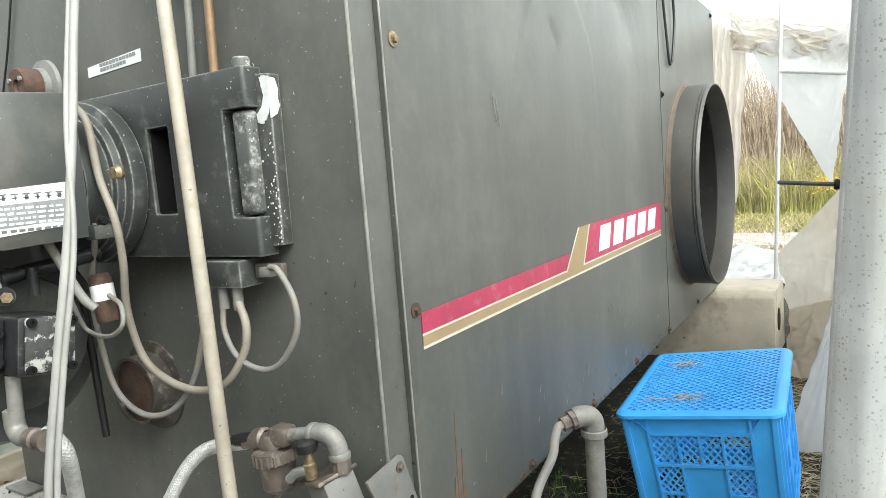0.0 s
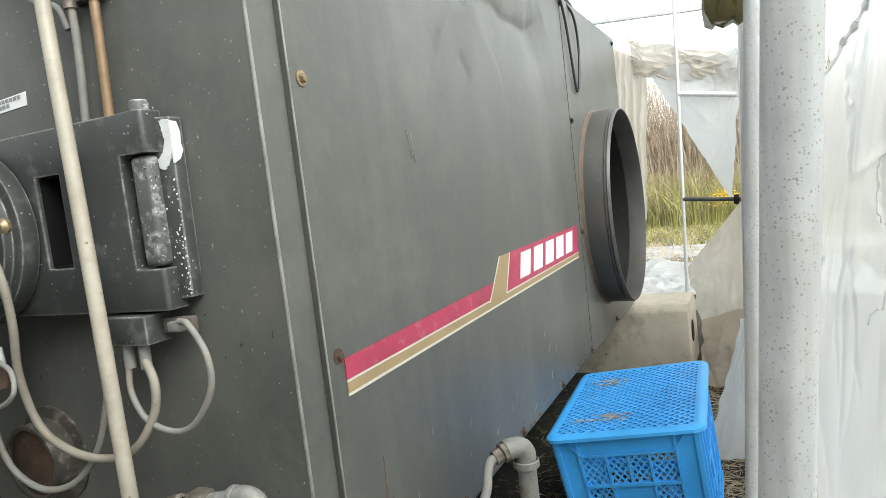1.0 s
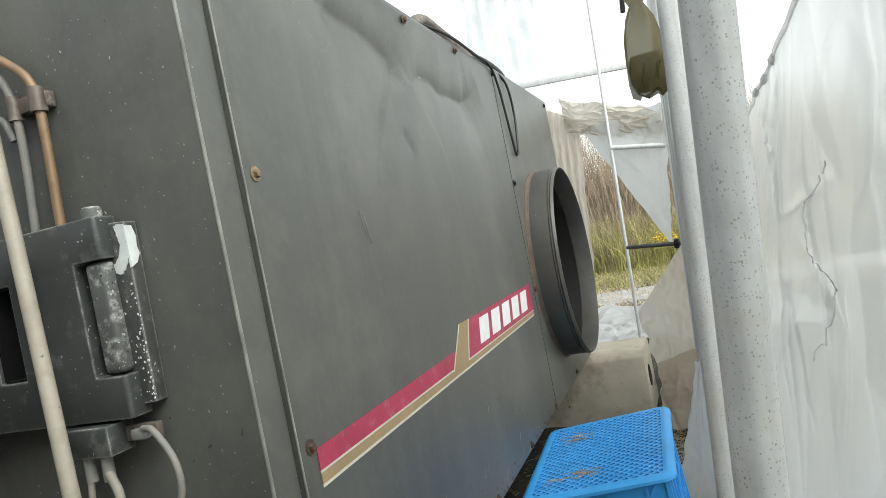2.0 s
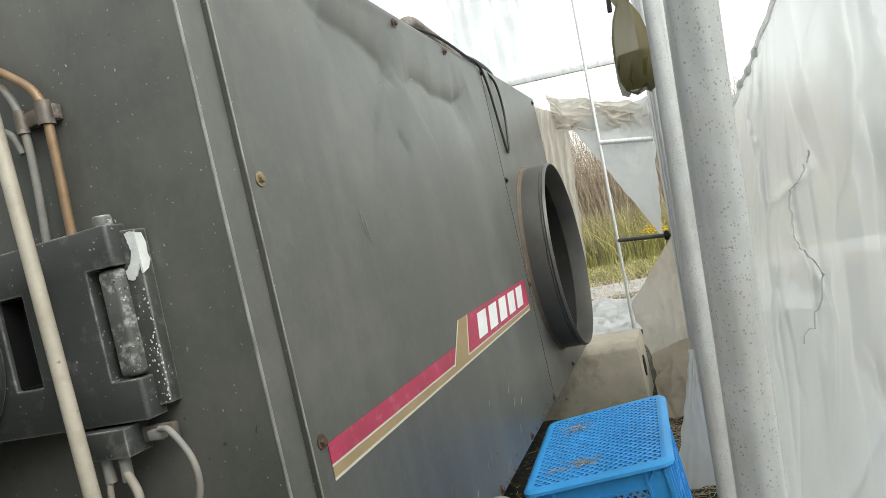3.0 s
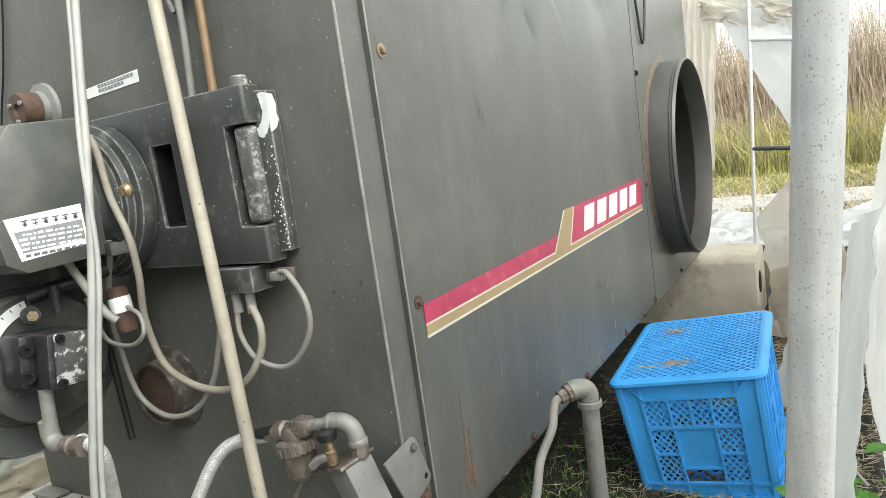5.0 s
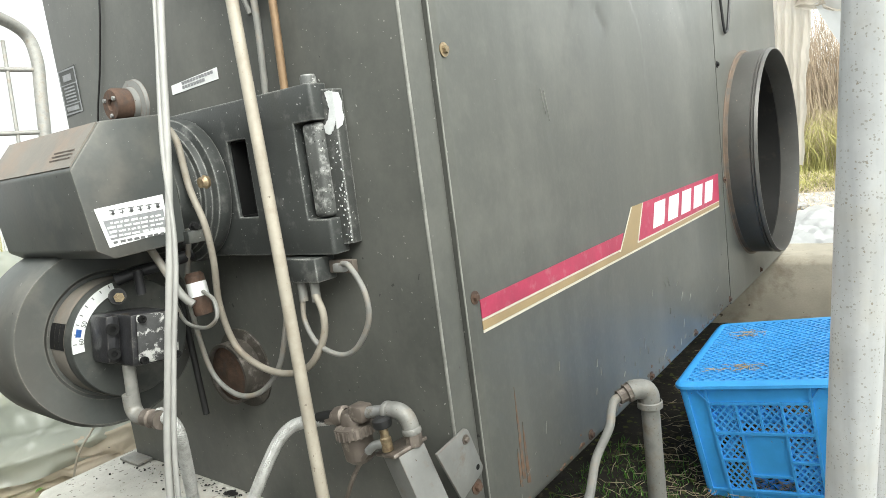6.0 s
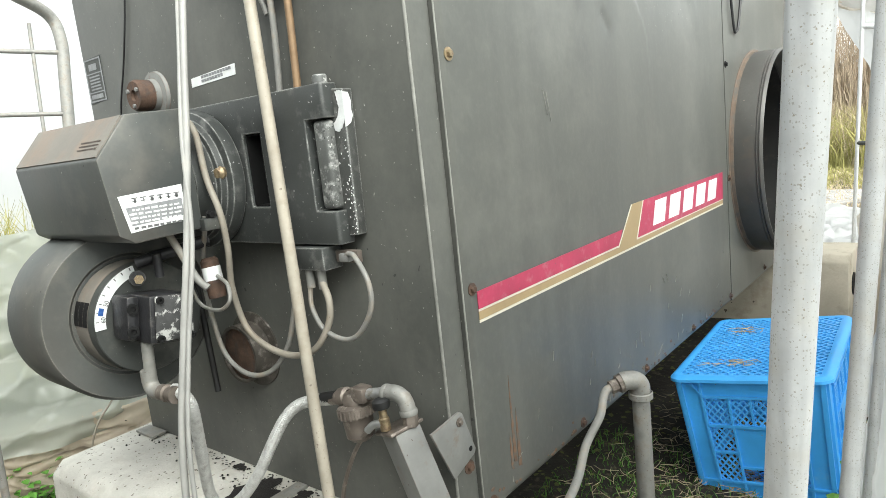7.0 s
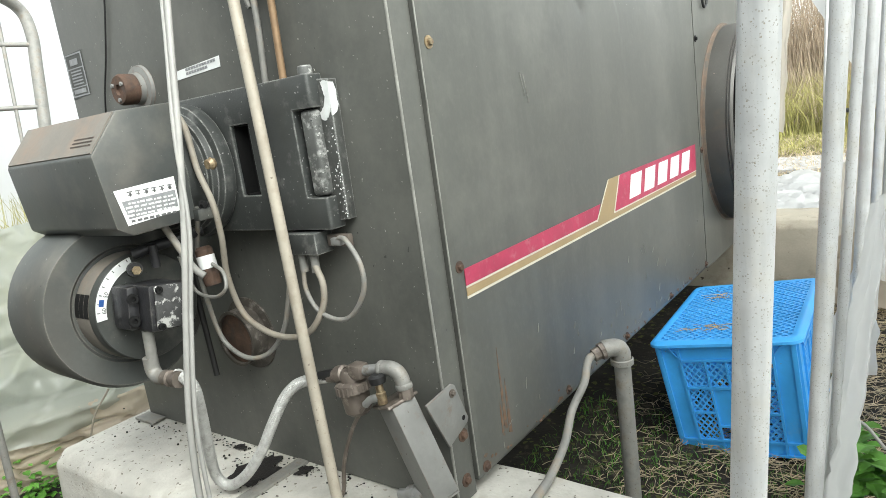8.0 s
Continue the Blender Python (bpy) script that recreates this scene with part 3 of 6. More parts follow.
# scratches on the side sheet
for y, z0, z1 in ((0.288, 1.085, 1.035), (0.300, 1.080, 1.022), (0.86, 0.575, 0.555), (0.885, 0.58, 0.552)):
    decal("scratch", [(y, z0), (y + 0.0010, z0), (y + 0.0128, z1), (y + 0.0119, z1)], GLINT_AND_WEAR, heater, 0.0030)
for y, z0, z1, w in ((0.078, 0.57, 0.40, 0.010), (0.092, 0.50, 0.385, 0.011), (0.068, 0.46, 0.39, 0.008)):
    decal("rust_run", [(y, z1), (y + w, z1 - 0.004), (y + w * 0.8, (z0 + z1) / 2), (y + w * 0.5, z0), (y + w * 0.2, (z0 + z1) / 2 + 0.02)], RUST_RUN, heater, 0.001)


# scuffs along the foot of the side sheet
rng = random.Random(19)
bm = bm_new()
for _ in range(44):
    y, z = rng.uniform(0.03, 1.45), 0.352 + abs(rng.gauss(0, 0.085))
    l, a, w = rng.uniform(0.006, 0.032), rng.gauss(1.1, 0.5), rng.uniform(0.0004, 0.0011)
    dy, dz = math.cos(a) * l, math.sin(a) * l
    prism(bm, [(y - w, z), (y + w, z), (y + dy + w * 0.3, z + dz), (y + dy - w * 0.3, z + dz)], "x", 0.0002, 0.0014)
tagged(part("scuff", bm, GLINT_AND_WEAR, heater), "pale scuffs along the foot of the side sheet", kind="stuff")
bm = bm_new()
for _ in range(46):
    y, z = rng.uniform(0.0, 1.48), 0.350 + abs(rng.gauss(0, 0.012))
    r = rng.uniform(0.0015, 0.005)
    prism(bm, [(y + r * 1.6 * math.cos(k * 0.785) * rng.uniform(0.6, 1.2), z + r * math.sin(k * 0.785) * rng.uniform(0.6, 1.2)) for k in range(8)], "x", 0.0, 0.0011)
tagged(part("rust_patch", bm, RUST_RUN, heater), "rust breaking out along the lower edge", kind="stuff")


# stickers on the front
def front_plate(name, corners, mat, parent, y=FRONT - 0.0012, label=""):
    return part(name, prism(bm_new(), corners, "y", y, y + 0.0012), mat, parent, label)


warn = front_plate("warning_label", [(-0.604, 1.163), (-0.447, 1.169), (-0.446, 1.190), (-0.603, 1.181)], STICKER, heater, label="white warning label with two lines of small print")
for k, (z, n) in enumerate(((1.178, 11), (1.170, 8))):
    for i in range(n):
        x = -0.565 + i * 0.0098
        d = (x + 0.604) * 0.045
        front_plate("print_bar", [(x, z - 0.003 + d), (x + 0.0078, z - 0.003 + d), (x + 0.0078, z + 0.0025 + d), (x, z + 0.0025 + d)], INK_PALE, warn, FRONT - 0.002)
plate = front_plate("rating_plate", [(-1.062, 1.186), (-0.975, 1.192), (-0.975, 1.297), (-1.062, 1.294)], PAINT_DARK, heater, label="dark rating plate with a pale printed border")
for x0, x1, z0, z1 in ((-1.061, -0.976, 1.290, 1.2935), (-1.061, -0.976, 1.1905, 1.194), (-1.061, -1.057, 1.194, 1.290), (-0.980, -0.976, 1.194, 1.290), (-1.057, -0.980, 1.212, 1.2145), (-1.057, -0.980, 1.257, 1.2595)):
    front_plate("border_line", [(x0, z0), (x1, z0), (x1, z1), (x0, z1)], INK_PALE, plate, FRONT - 0.002)
for i in range(5):
    front_plate("print_bar", [(-1.045, 1.219 + i * 0.0075), (-0.992, 1.219 + i * 0.0075), (-0.992, 1.2225 + i * 0.0075), (-1.045, 1.2225 + i * 0.0075)], INK_PALE, plate, FRONT - 0.002)
front_plate("print_bar", [(-1.04, 1.266), (-1.0, 1.266), (-1.0, 1.281), (-1.04, 1.281)], INK_PALE, plate, FRONT - 0.002)
front_plate("print_bar", [(-1.05, 1.198), (-0.99, 1.198), (-0.99, 1.208), (-1.05, 1.208)], INK_PALE, plate, FRONT - 0.002)
plate.location.x -= 0.017
warn.location += Vector((-0.010, 0, 0.007))

# sight glass above the burner, and the clean-out port below it
sight = part("sight_port", lathe(bm_new(), [(0, 0), (0.052, 0), (0.050, 0.008), (0.036, 0.010), (0.034, 0.022), (0, 0.022)], (-0.756, FRONT, 1.172), (0, -1, 0), 36), GREY_PANEL, heater, "scuffed round flange")
bm = bm_new()
lathe(bm, [(0, 0.02), (0.033, 0.02), (0.034, 0.05), (0.030, 0.056), (0.012, 0.056), (0.010, 0.050), (0, 0.05)], (-0.756, FRONT, 1.172), (0, -1, 0), 30)
part("sight_cap", bm, RUST, sight, "brown rusted cap")
for a in (30, 150, 270):
    hex_b = lathe(bm_new(), [(0.0045, 0.056), (0.0045, 0.060), (0, 0.061)], (-0.756 + 0.022 * math.cos(radians(a)), FRONT, 1.172 + 0.022 * math.sin(radians(a))), (0, -1, 0), 8)
    part("screw", hex_b, ALUM, sight)
port = part("clean_out_port", lathe(bm_new(), [(0.060, 0.0), (0.082, 0), (0.082, 0.004), (0.063, 0.006), (0.062, 0.045), (0.056, 0.045), (0.056, 0.004), (0.052, 0.0)], (-0.535, FRONT, 0.610), (0, -1, 0), 40), PORT, heater, "open round port with a worn flange")
part("port_plug", lathe(bm_new(), [(0.0555, 0.030), (0.0555, 0.038), (0.052, 0.040), (0.0, 0.040)], (-0.535, FRONT, 0.610), (0, -1, 0), 30), RUST, port)
part("bolt", hex_bolt(bm_new(), (-0.487, FRONT - 0.02, 0.603), (0, -1, 0), 0.004, 0.004, 0.006), RUST, port)


# ---- burner door ----
def grid_plate(bm, xs, zs, skip, y0, y1, bevel, round_x=None, round_r=0.0):
    """A flat casting from cells of a grid, less those skipped; round_x: the front edge there is rounded more."""
    grid = [[[bm.verts.new((x, y, z)) for z in zs] for x in xs] for y in (y0, y1)]
    cells = {(i, j) for i in range(len(xs) - 1) for j in range(len(zs) - 1)} - set(skip)
    for i, j in cells:
        for k in (0, 1):
            q = [grid[k][i][j], grid[k][i + 1][j], grid[k][i + 1][j + 1], grid[k][i][j + 1]]
            bm.faces.new(q if k == 0 else q[::-1])
        for di, dj, (a, b), (c, d) in ((-1, 0, (0, 0), (0, 1)), (1, 0, (1, 0), (1, 1)), (0, -1, (0, 0), (1, 0)), (0, 1, (0, 1), (1, 1))):
            if (i + di, j + dj) not in cells:
                bm.faces.new((grid[0][i + a][j + b], grid[0][i + c][j + d], grid[1][i + c][j + d], grid[1][i + a][j + b]))
    bmesh.ops.delete(bm, geom=[v for v in bm.verts if not v.link_faces], context="VERTS")
    bmesh.ops.recalc_face_normals(bm, faces=bm.faces)
    sharp = [e for e in bm.edges if len(e.link_faces) == 2 and e.calc_face_angle() > 0.5]
    soft = [e for e in sharp if round_x is not None and all(abs(v.co.x - round_x) < 1e-4 and abs(v.co.y - y0) < 1e-4 for v in e.verts)]
    if soft:
        bmesh.ops.bevel(bm, geom=soft, offset=round_r, segments=4, profile=0.5, affect="EDGES")
        sharp = [e for e in bm.edges if len(e.link_faces) == 2 and e.calc_face_angle() > 0.6]
    bmesh.ops.bevel(bm, geom=sharp, offset=bevel, segments=2, profile=0.5, affect="EDGES")
    return bm


DOOR = -0.127
bm = grid_plate(bm_new(), (-0.66, -0.404, -0.350, -0.222, -0.171), (0.852, 0.910, 0.921, 1.057, 1.066, 1.123), ((1, 2), (3, 1), (3, 2), (3, 3)), DOOR, -0.092, 0.0018, -0.171, 0.006)
door = part("burner_door", bm, CAST, heater, "heavy cast-iron burner door with a rectangular slot and two hinge lugs")
# black sheets paint the shade inside the slot and the hinge gap
part("slot_shade_back", box(bm_new(), -0.42, -0.335, -0.091, -0.086, 0.905, 1.07), BLACK, door)
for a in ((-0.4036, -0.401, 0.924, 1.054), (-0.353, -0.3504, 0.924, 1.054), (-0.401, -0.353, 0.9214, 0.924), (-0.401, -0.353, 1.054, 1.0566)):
    part("slot_shade_lining", box(bm_new(), a[0], a[1], -0.120, -0.0915, a[2], a[3]), BLACK, door)
part("hinge_gap_shade", box(bm_new(), -0.221, -0.193, -0.0955, -0.0915, 0.911, 1.065), BLACK, door)
part("hinge_pin", lathe(bm_new(), [(0.013, 1.116), (0.013, 1.134), (0.011, 1.138), (0, 1.138)], (-0.190, -0.109, 0), (0, 0, 1), 18), CAST_WORN, door, "pale worn hinge pin")
bm = bm_new()
box(bm, -0.211, -0.176, -0.1215, -0.093, 0.9125, 1.0635, 0.008, seg=4)
part("hinge_barrel", bm, CAST_WORN, door, "hinge barrel scuffed to bare grey")
bm = bm_new()
prism(bm, [(-0.192, 0.906), (-0.183, 0.906), (-0.183, 0.864), (-0.150, 0.866), (-0.145, 1.110), (-0.182, 1.114), (-0.182, 1.07), (-0.192, 1.067)], "y", -0.1035, -0.0825, 0.0012)
hinge = part("hinge_plate", bm, HINGE, door, "hinge plate with flaking paint")
corners = ((-0.163, 1.107), (-0.156, 1.109), (-0.1455, 1.106), (-0.1455, 1.084), (-0.1465, 1.064), (-0.155, 1.048), (-0.164, 1.041), (-0.173, 1.044), (-0.174, 1.056), (-0.164, 1.064), (-0.157, 1.081), (-0.161, 1.098))
flake = []
for k, (x, z) in enumerate(corners):
    x2, z2 = corners[(k + 1) % len(corners)]
    for t in (0.0, 0.25, 0.5, 0.75):
        w = 0.0024 * noise.noise(Vector((k * 1.7 + t * 3, t * 3.6, 4)))
        flake.append((lerp(x, x2, t) + w, lerp(z, z2, t) - w))
part("paint_flake", prism(bm_new(), flake, "y", -0.1048, -0.1030), FLAKE, hinge, "patch of flaking white paint")
edge_flake = [(-0.1045, 1.105), (-0.092, 1.104), (-0.0875, 1.090), (-0.089, 1.075), (-0.0865, 1.066), (-0.093, 1.054), (-0.1045, 1.048)]
part("paint_flake", prism(bm_new(), edge_flake, "x", -0.1475, -0.1445), FLAKE, hinge)
rng = random.Random(23)
bm = bm_new()
for _ in range(70):
    z = rng.uniform(0.868, 1.03)
    x = -0.1475 - abs(rng.gauss(0, 0.006)) if rng.random() < 0.7 else rng.uniform(-0.182, -0.152)
    r = rng.uniform(0.0004, 0.0014)
    prism(bm, [(x + r * math.cos(k * 1.047) * rng.uniform(0.5, 1.2), z + 1.5 * r * math.sin(k * 1.047) * rng.uniform(0.5, 1.2)) for k in range(6)], "y", -0.1044, -0.1030)
tagged(part("paint_chip", bm, FLAKE, hinge), "pale chips of bare metal along the hinge plate", kind="stuff")

bm = bm_new()
RX, RZ = -0.545, 0.980
lathe(bm, [(0.0, 0.04), (0.134, 0.04), (0.137, 0.052), (0.134, 0.066), (0.120, 0.070), (0.117, 0.082), (0.108, 0.085), (0.106, 0.125), (0.0, 0.125)], (RX, -0.09, RZ), (0, -1, 0), 64)
ring = part("burner_flange", bm, CAST, door, "round cast burner flange")
part("flange_bolt", lathe(bm_new(), [(0.004, 0), (0.004, 0.02), (0.013, 0.02), (0.014, 0.030), (0.008, 0.036), (0, 0.037)], (-0.441, -0.140, 0.992), (0.25, -1, 0), 14), BRASS_BOLT, ring, "brass clamp bolt")

# safety switch under the door
switch = part("limit_switch", box(bm_new(), -0.295, -0.207, -0.140, -0.095, 0.807, 0.848, 0.003), CAST, heater, "small grey switch box under the burner door")
part("switch_bracket", box(bm_new(), -0.206, -0.150, -0.112, -0.1, 0.818, 0.84, 0.002), BROWN_GREY, switch)
part("switch_tab", box(bm_new(), -0.185, -0.160, -0.124, -0.1125, 0.822, 0.836, 0.002), ALUM, switch)
for x in (-0.266, -0.234):
    part("cable_gland", rod(bm_new(), (x, -0.125, 0.808), (x + 0.002, -0.127, 0.772), 0.008), CABLE_GREY, switch)

# copper tube and grey conduit that come down the front, with their clamp
part("copper_tube", tube(bm_new(), [(-0.40, -0.108, 1.445), (-0.34, -0.108, 1.398), (-0.290, -0.106, 1.362), (-0.262, -0.104, 1.335), (-0.252, -0.103, 1.300), (-0.251, -0.103, 1.250), (-0.256, -0.103, 1.122)], 0.0068), COPPER, heater, "weathered copper tube")
part("grey_conduit", tube(bm_new(), [(-0.42, -0.104, 1.440), (-0.35, -0.102, 1.385), (-0.315, -0.1, 1.345), (-0.303, -0.099, 1.300), (-0.303, -0.098, 1.230), (-0.312, -0.098, 1.122)], 0.006), CABLE_GREY, heater)
clamp = part("pipe_clamp", box(bm_new(), -0.312, -0.240, -0.100, -0.083, 1.292, 1.315, 0.003), BROWN_GREY, heater, "brown metal double pipe clamp")
for x, y, r in ((-0.303, -0.099, 0.0095), (-0.252, -0.103, 0.0115)):
    part("clamp_ring", lathe(bm_new(), [(r, 0), (r, 0.034), (r - 0.003, 0.034), (r - 0.003, 0), (r, 0)], (x, y, 1.285), (0, 0, 1), 16), BROWN_GREY, clamp)
part("grey_cable", tube(bm_new(), [(-0.50, -0.10, 1.50), (-0.459, -0.1, 1.431), (-0.435, -0.1, 1.370), (-0.407, -0.1, 1.336), (-0.373, -0.1, 1.310), (-0.33, -0.1, 1.292), (-0.318, -0.096, 1.26)], 0.0052, 10), CABLE_GREY, heater)
part("sensor_wire", tube(bm_new(), [(-0.812, -0.085, 1.42), (-0.835, -0.086, 1.35), (-0.876, -0.086, 1.258), (-0.918, -0.086, 1.18), (-0.948, -0.086, 1.10)], 0.0022, 6), CABLE_BLACK, heater)

# wire loop hanging over the side sheet, and its run along the top edge
part("hanging_wire", tube(bm_new(), [(-0.03, 0.86, 1.585), (0.004, 1.05, 1.578), (0.006, 1.30, 1.572), (0.008, 1.46, 1.565), (0.008, 1.53, 1.50), (0.008, 1.57, 1.38), (0.008, 1.600, 1.275), (0.008, 1.625, 1.262), (0.008, 1.655, 1.29), (0.008, 1.70, 1.42), (0.008, 1.66, 1.53), (-0.01, 1.58, 1.578)], 0.0045, 8), CABLE_BLACK, heater, "black cable looped over the side")


# ---- oil burner ----
burner = thing("oil_burner", (-0.6, -0.28, 0.56), "dark grey oil burner with a faceted cover and round blower", "burner")
profile = [(-0.226, 1.113), (-0.334, 1.106), (-0.392, 1.036), (-0.378, 0.910), (-0.352, 0.893), (-0.226, 0.898)]
bm = bm_new()
prism(bm, profile, "x", -0.765, -0.42, 0.004)
cover = part("cover", bm, BURNER, burner, "faceted sheet-steel cover, sun-rusted on its sloping top")
bm = bm_new()
quad = [Vector((x, y, z)) for x in (-0.761, -0.424) for y, z in ((-0.337, 1.1045), (-0.3895, 1.0405))]
out_n = Vector((0, -0.77, 0.64)) * 0.0012
vs = [bm.verts.new(q + out_n * s) for s in (1, -2) for q in (quad[0], quad[1], quad[3], quad[2])]
for f in ((0, 1, 2, 3), (7, 6, 5, 4), (0, 4, 5, 1), (1, 5, 6, 2), (2, 6, 7, 3), (3, 7, 4, 0)):
    bm.faces.new([vs[i] for i in f])
part("cover_slope", bm, COVER_TOP, cover)
bm = bm_new()
for k in range(3):
    t = 0.60 + 0.09 * k
    c = Vector((-0.475 + 0.0, lerp(-0.337, -0.3895, t), lerp(1.1045, 1.0405, t))) + out_n
    box(bm, -0.035, 0.035, -0.0015, 0.0015, -0.001, 0.0012, 0, Matrix.Translation(c))
part("embossed_mark", bm, BROWN_GREY, cover)
label_bm = prism(bm_new(), [(-0.364, 0.988), (-0.250, 0.996), (-0.250, 0.934), (-0.352, 0.926)], "x", -0.4195, -0.4188)
rating = part("burner_label", label_bm, STICKER, cover, "white printed burner label with rows of small print")


def side_bar(y0, y1, z0, z1, mat, parent, x=-0.4183):
    return part("print_bar", prism(bm_new(), [(y0, z0), (y1, z0 + (y1 - y0) * 0.03), (y1, z1 + (y1 - y0) * 0.03), (y0, z1)], "x", x - 0.0008, x), mat, parent)


rng = random.Random(61)
for i in range(6):
    y = -0.342 + 0.0150 * i
    side_bar(y, y + 0.010, 0.9815, 0.9832, INK, rating)
    side_bar(y + 0.0035 * rng.random() + 0.002, y + 0.0035 * rng.random() + 0.0052, 0.9745, 0.9812, INK, rating)
    side_bar(y + 0.001, y + 0.0085, 0.9765, 0.9780, INK, rating)
field = part("print_field", prism(bm_new(), [(-0.354, 0.968), (-0.254, 0.972), (-0.254, 0.942), (-0.348, 0.937)], "x", -0.4188, -0.4181), INK_PALE, rating)
for r_i in range(4):
    y = -0.350 + 0.002 * r_i * (r_i % 2)
    while y < -0.262:
        w = rng.uniform(0.003, 0.013)
        side_bar(y, min(y + w, -0.256), 0.9405 + 0.0070 * r_i, 0.9432 + 0.0070 * r_i + 0.001 * rng.random(), STICKER, field, -0.4174)
        y += w + rng.uniform(0.0015, 0.005)
for i in range(8):
    y = -0.345 + 0.0112 * i
    side_bar(y, y + rng.uniform(0.005, 0.009), 0.9305, 0.9345, INK, rating)
rating.location += Vector((0, -0.006, -0.014))
part("cover_bracket", box(bm_new(), -0.432, -0.405, -0.232, -0.185, 0.893, 0.915, 0.003), PAINT_DARK, cover)
part("bolt", hex_bolt(bm_new(), (-0.412, -0.215, 0.921), (1, 0, 0), 0.007, 0.008, 0.009), BLACK, cover)

BY, BZ = -0.295, 0.742
bm = bm_new()
lathe(bm, [(0, -0.758), (0.160, -0.758), (0.168, -0.751), (0.169, -0.612), (0.163, -0.604), (0.118, -0.602), (0.112, -0.608), (0.0, -0.608)], (0, BY, BZ), (1, 0, 0), 64)
blower = part("blower_housing", bm, BURNER, burner, "round blower housing")
part("blower_throat", box(bm_new(), -0.775, -0.61, -0.27, -0.15, 0.78, 0.91, 0.006), PAINT_DARK, burner)
bm = bm_new()
lathe(bm, [(0.104, -0.610), (0.1045, -0.545), (0.1035, -0.5365), (0.102, -0.535), (0.0, -0.531)], (0, BY, BZ), (1, 0, 0), 56)
motor = part("air_damper", bm, PAINT_DARK, burner, "round air intake housing with an adjustment scale")
bm = bm_new()
lathe(bm, [(0.1055, -0.608), (0.1062, -0.600), (0.1062, -0.561), (0.1052, -0.557)], (0, BY, BZ), (1, 0, 0), 56)
part("damper_band", bm, COVER_TOP, motor, "sun-rusted damper band")


def arc_plate(bm, r0, r1, a0, a1, x0, x1, n=14):
    for i in range(n):
        q = [lerp(a0, a1, (i + k) / n) for k in (0, 1)]
        p = [[Vector((x, BY + r * math.cos(radians(a)), BZ + r * math.sin(radians(a)))) for a in q for r in (r0, r1)] for x in (x0, x1)]
        v = [bm.verts.new(c) for c in p[0] + p[1]]
        for f in ((0, 1, 3, 2), (4, 6, 7, 5), (0, 2, 6, 4), (1, 5, 7, 3), (0, 4, 5, 1), (2, 3, 7, 6)):
            bm.faces.new([v[k] for k in f])
    bmesh.ops.remove_doubles(bm, verts=bm.verts, dist=1e-5)
    return bm


# air slots drawn as black plates that paint the shade of the openings
for i in range(3):
    part("air_slot", arc_plate(bm_new(), 0.1060, 0.1072, 153, 177, -0.607 + 0.0175 * i, -0.5925 + 0.0175 * i, 7), BLACK, motor)
scale_strip = part("scale_strip", arc_plate(bm_new(), 0.084, 0.1025, 100, 180, -0.5355, -0.5325, 20), STICKER, motor, "white curved scale with tick marks and numbers")
for i in range(8):
    part("tick", arc_plate(bm_new(), 0.096, 0.1015, 104 + 9.5 * i, 105 + 9.5 * i, -0.532, -0.5315, 1), INK, scale_strip)
part("scale_mark", arc_plate(bm_new(), 0.090, 0.0985, 156, 164, -0.532, -0.5312, 3), INK_BLUE, scale_strip)


def writing(text, place, turn, size, mat, parent, name="lettering"):
    cu = bpy.data.curves.new(name, "FONT")
    cu.body, cu.size, cu.extrude, cu.align_x, cu.align_y = text, size, 0.0003, "CENTER", "CENTER"
    tmp = bpy.data.objects.new(name, cu)
    me = bpy.data.meshes.new_from_object(tmp)
    bpy.data.objects.remove(tmp)
    me.transform(turn.to_4x4() if turn else Matrix.Identity(4))
    me.transform(Matrix.Translation(place))
    me.materials.append(mat)
    ob = new(name, me)
    return under(ob, parent)


FACE_X = Matrix(((0, 0, 1), (1, 0, 0), (0, 1, 0)))
for text, a in (("50", 150), ("60", 169)):
    spin = FACE_X @ Matrix.Rotation(radians(a - 180 + 90), 3, "Z")
    writing(text, (-0.5317, BY + 0.0885 * math.cos(radians(a)), BZ + 0.0885 * math.sin(radians(a))), spin, 0.011, INK, scale_strip)

# fuel pump on the blower's axis
PY, BY = BY, BY - 0.012
bm = bm_new()
tilt = Matrix.Translation((0, BY, BZ)) @ Matrix.Rotation(radians(-8), 4, "X") @ Matrix.Translation((0, -BY, -BZ))
box(bm, -0.532, -0.438, BY - 0.040, BY + 0.036, BZ - 0.035, BZ + 0.052, 0.008, tilt)
pump = part("fuel_pump", bm, PUMP, burner, "oily black fuel pump with a scuffed cover plate")
part("pump_plate", box(bm_new(), -0.4375, -0.430, BY - 0.032, BY + 0.038, BZ - 0.030, BZ + 0.050, 0.004, tilt), PUMP_PLATE, pump, "scuffed pump cover plate")
for dy, dz in ((-0.026, 0.043), (0.031, 0.043), (-0.026, -0.024), (0.031, -0.024)):
    p = tilt @ Vector((-0.430, BY + dy, BZ + dz))
    part("bolt", lathe(bm_new(), [(0.0065, 0), (0.0065, 0.006), (0.003, 0.006), (0.003, 0.003), (0, 0.003)], p, (1, 0, 0), 12), BLACK, pump)
part("pump_boss", box(bm_new(), -0.532, -0.470, BY - 0.064, BY - 0.039, BZ - 0.030, BZ + 0.052, 0.010, tilt), PUMP, pump)
for dz in (0.028, -0.012):
    p = tilt @ Vector((-0.471, BY - 0.054, BZ + dz))
    part("boss_bolt", lathe(bm_new(), [(0.010, 0), (0.010, 0.006), (0.005, 0.006), (0.005, 0.002), (0, 0.002)], p, (1, -0.2, 0), 14), BLACK, pump)
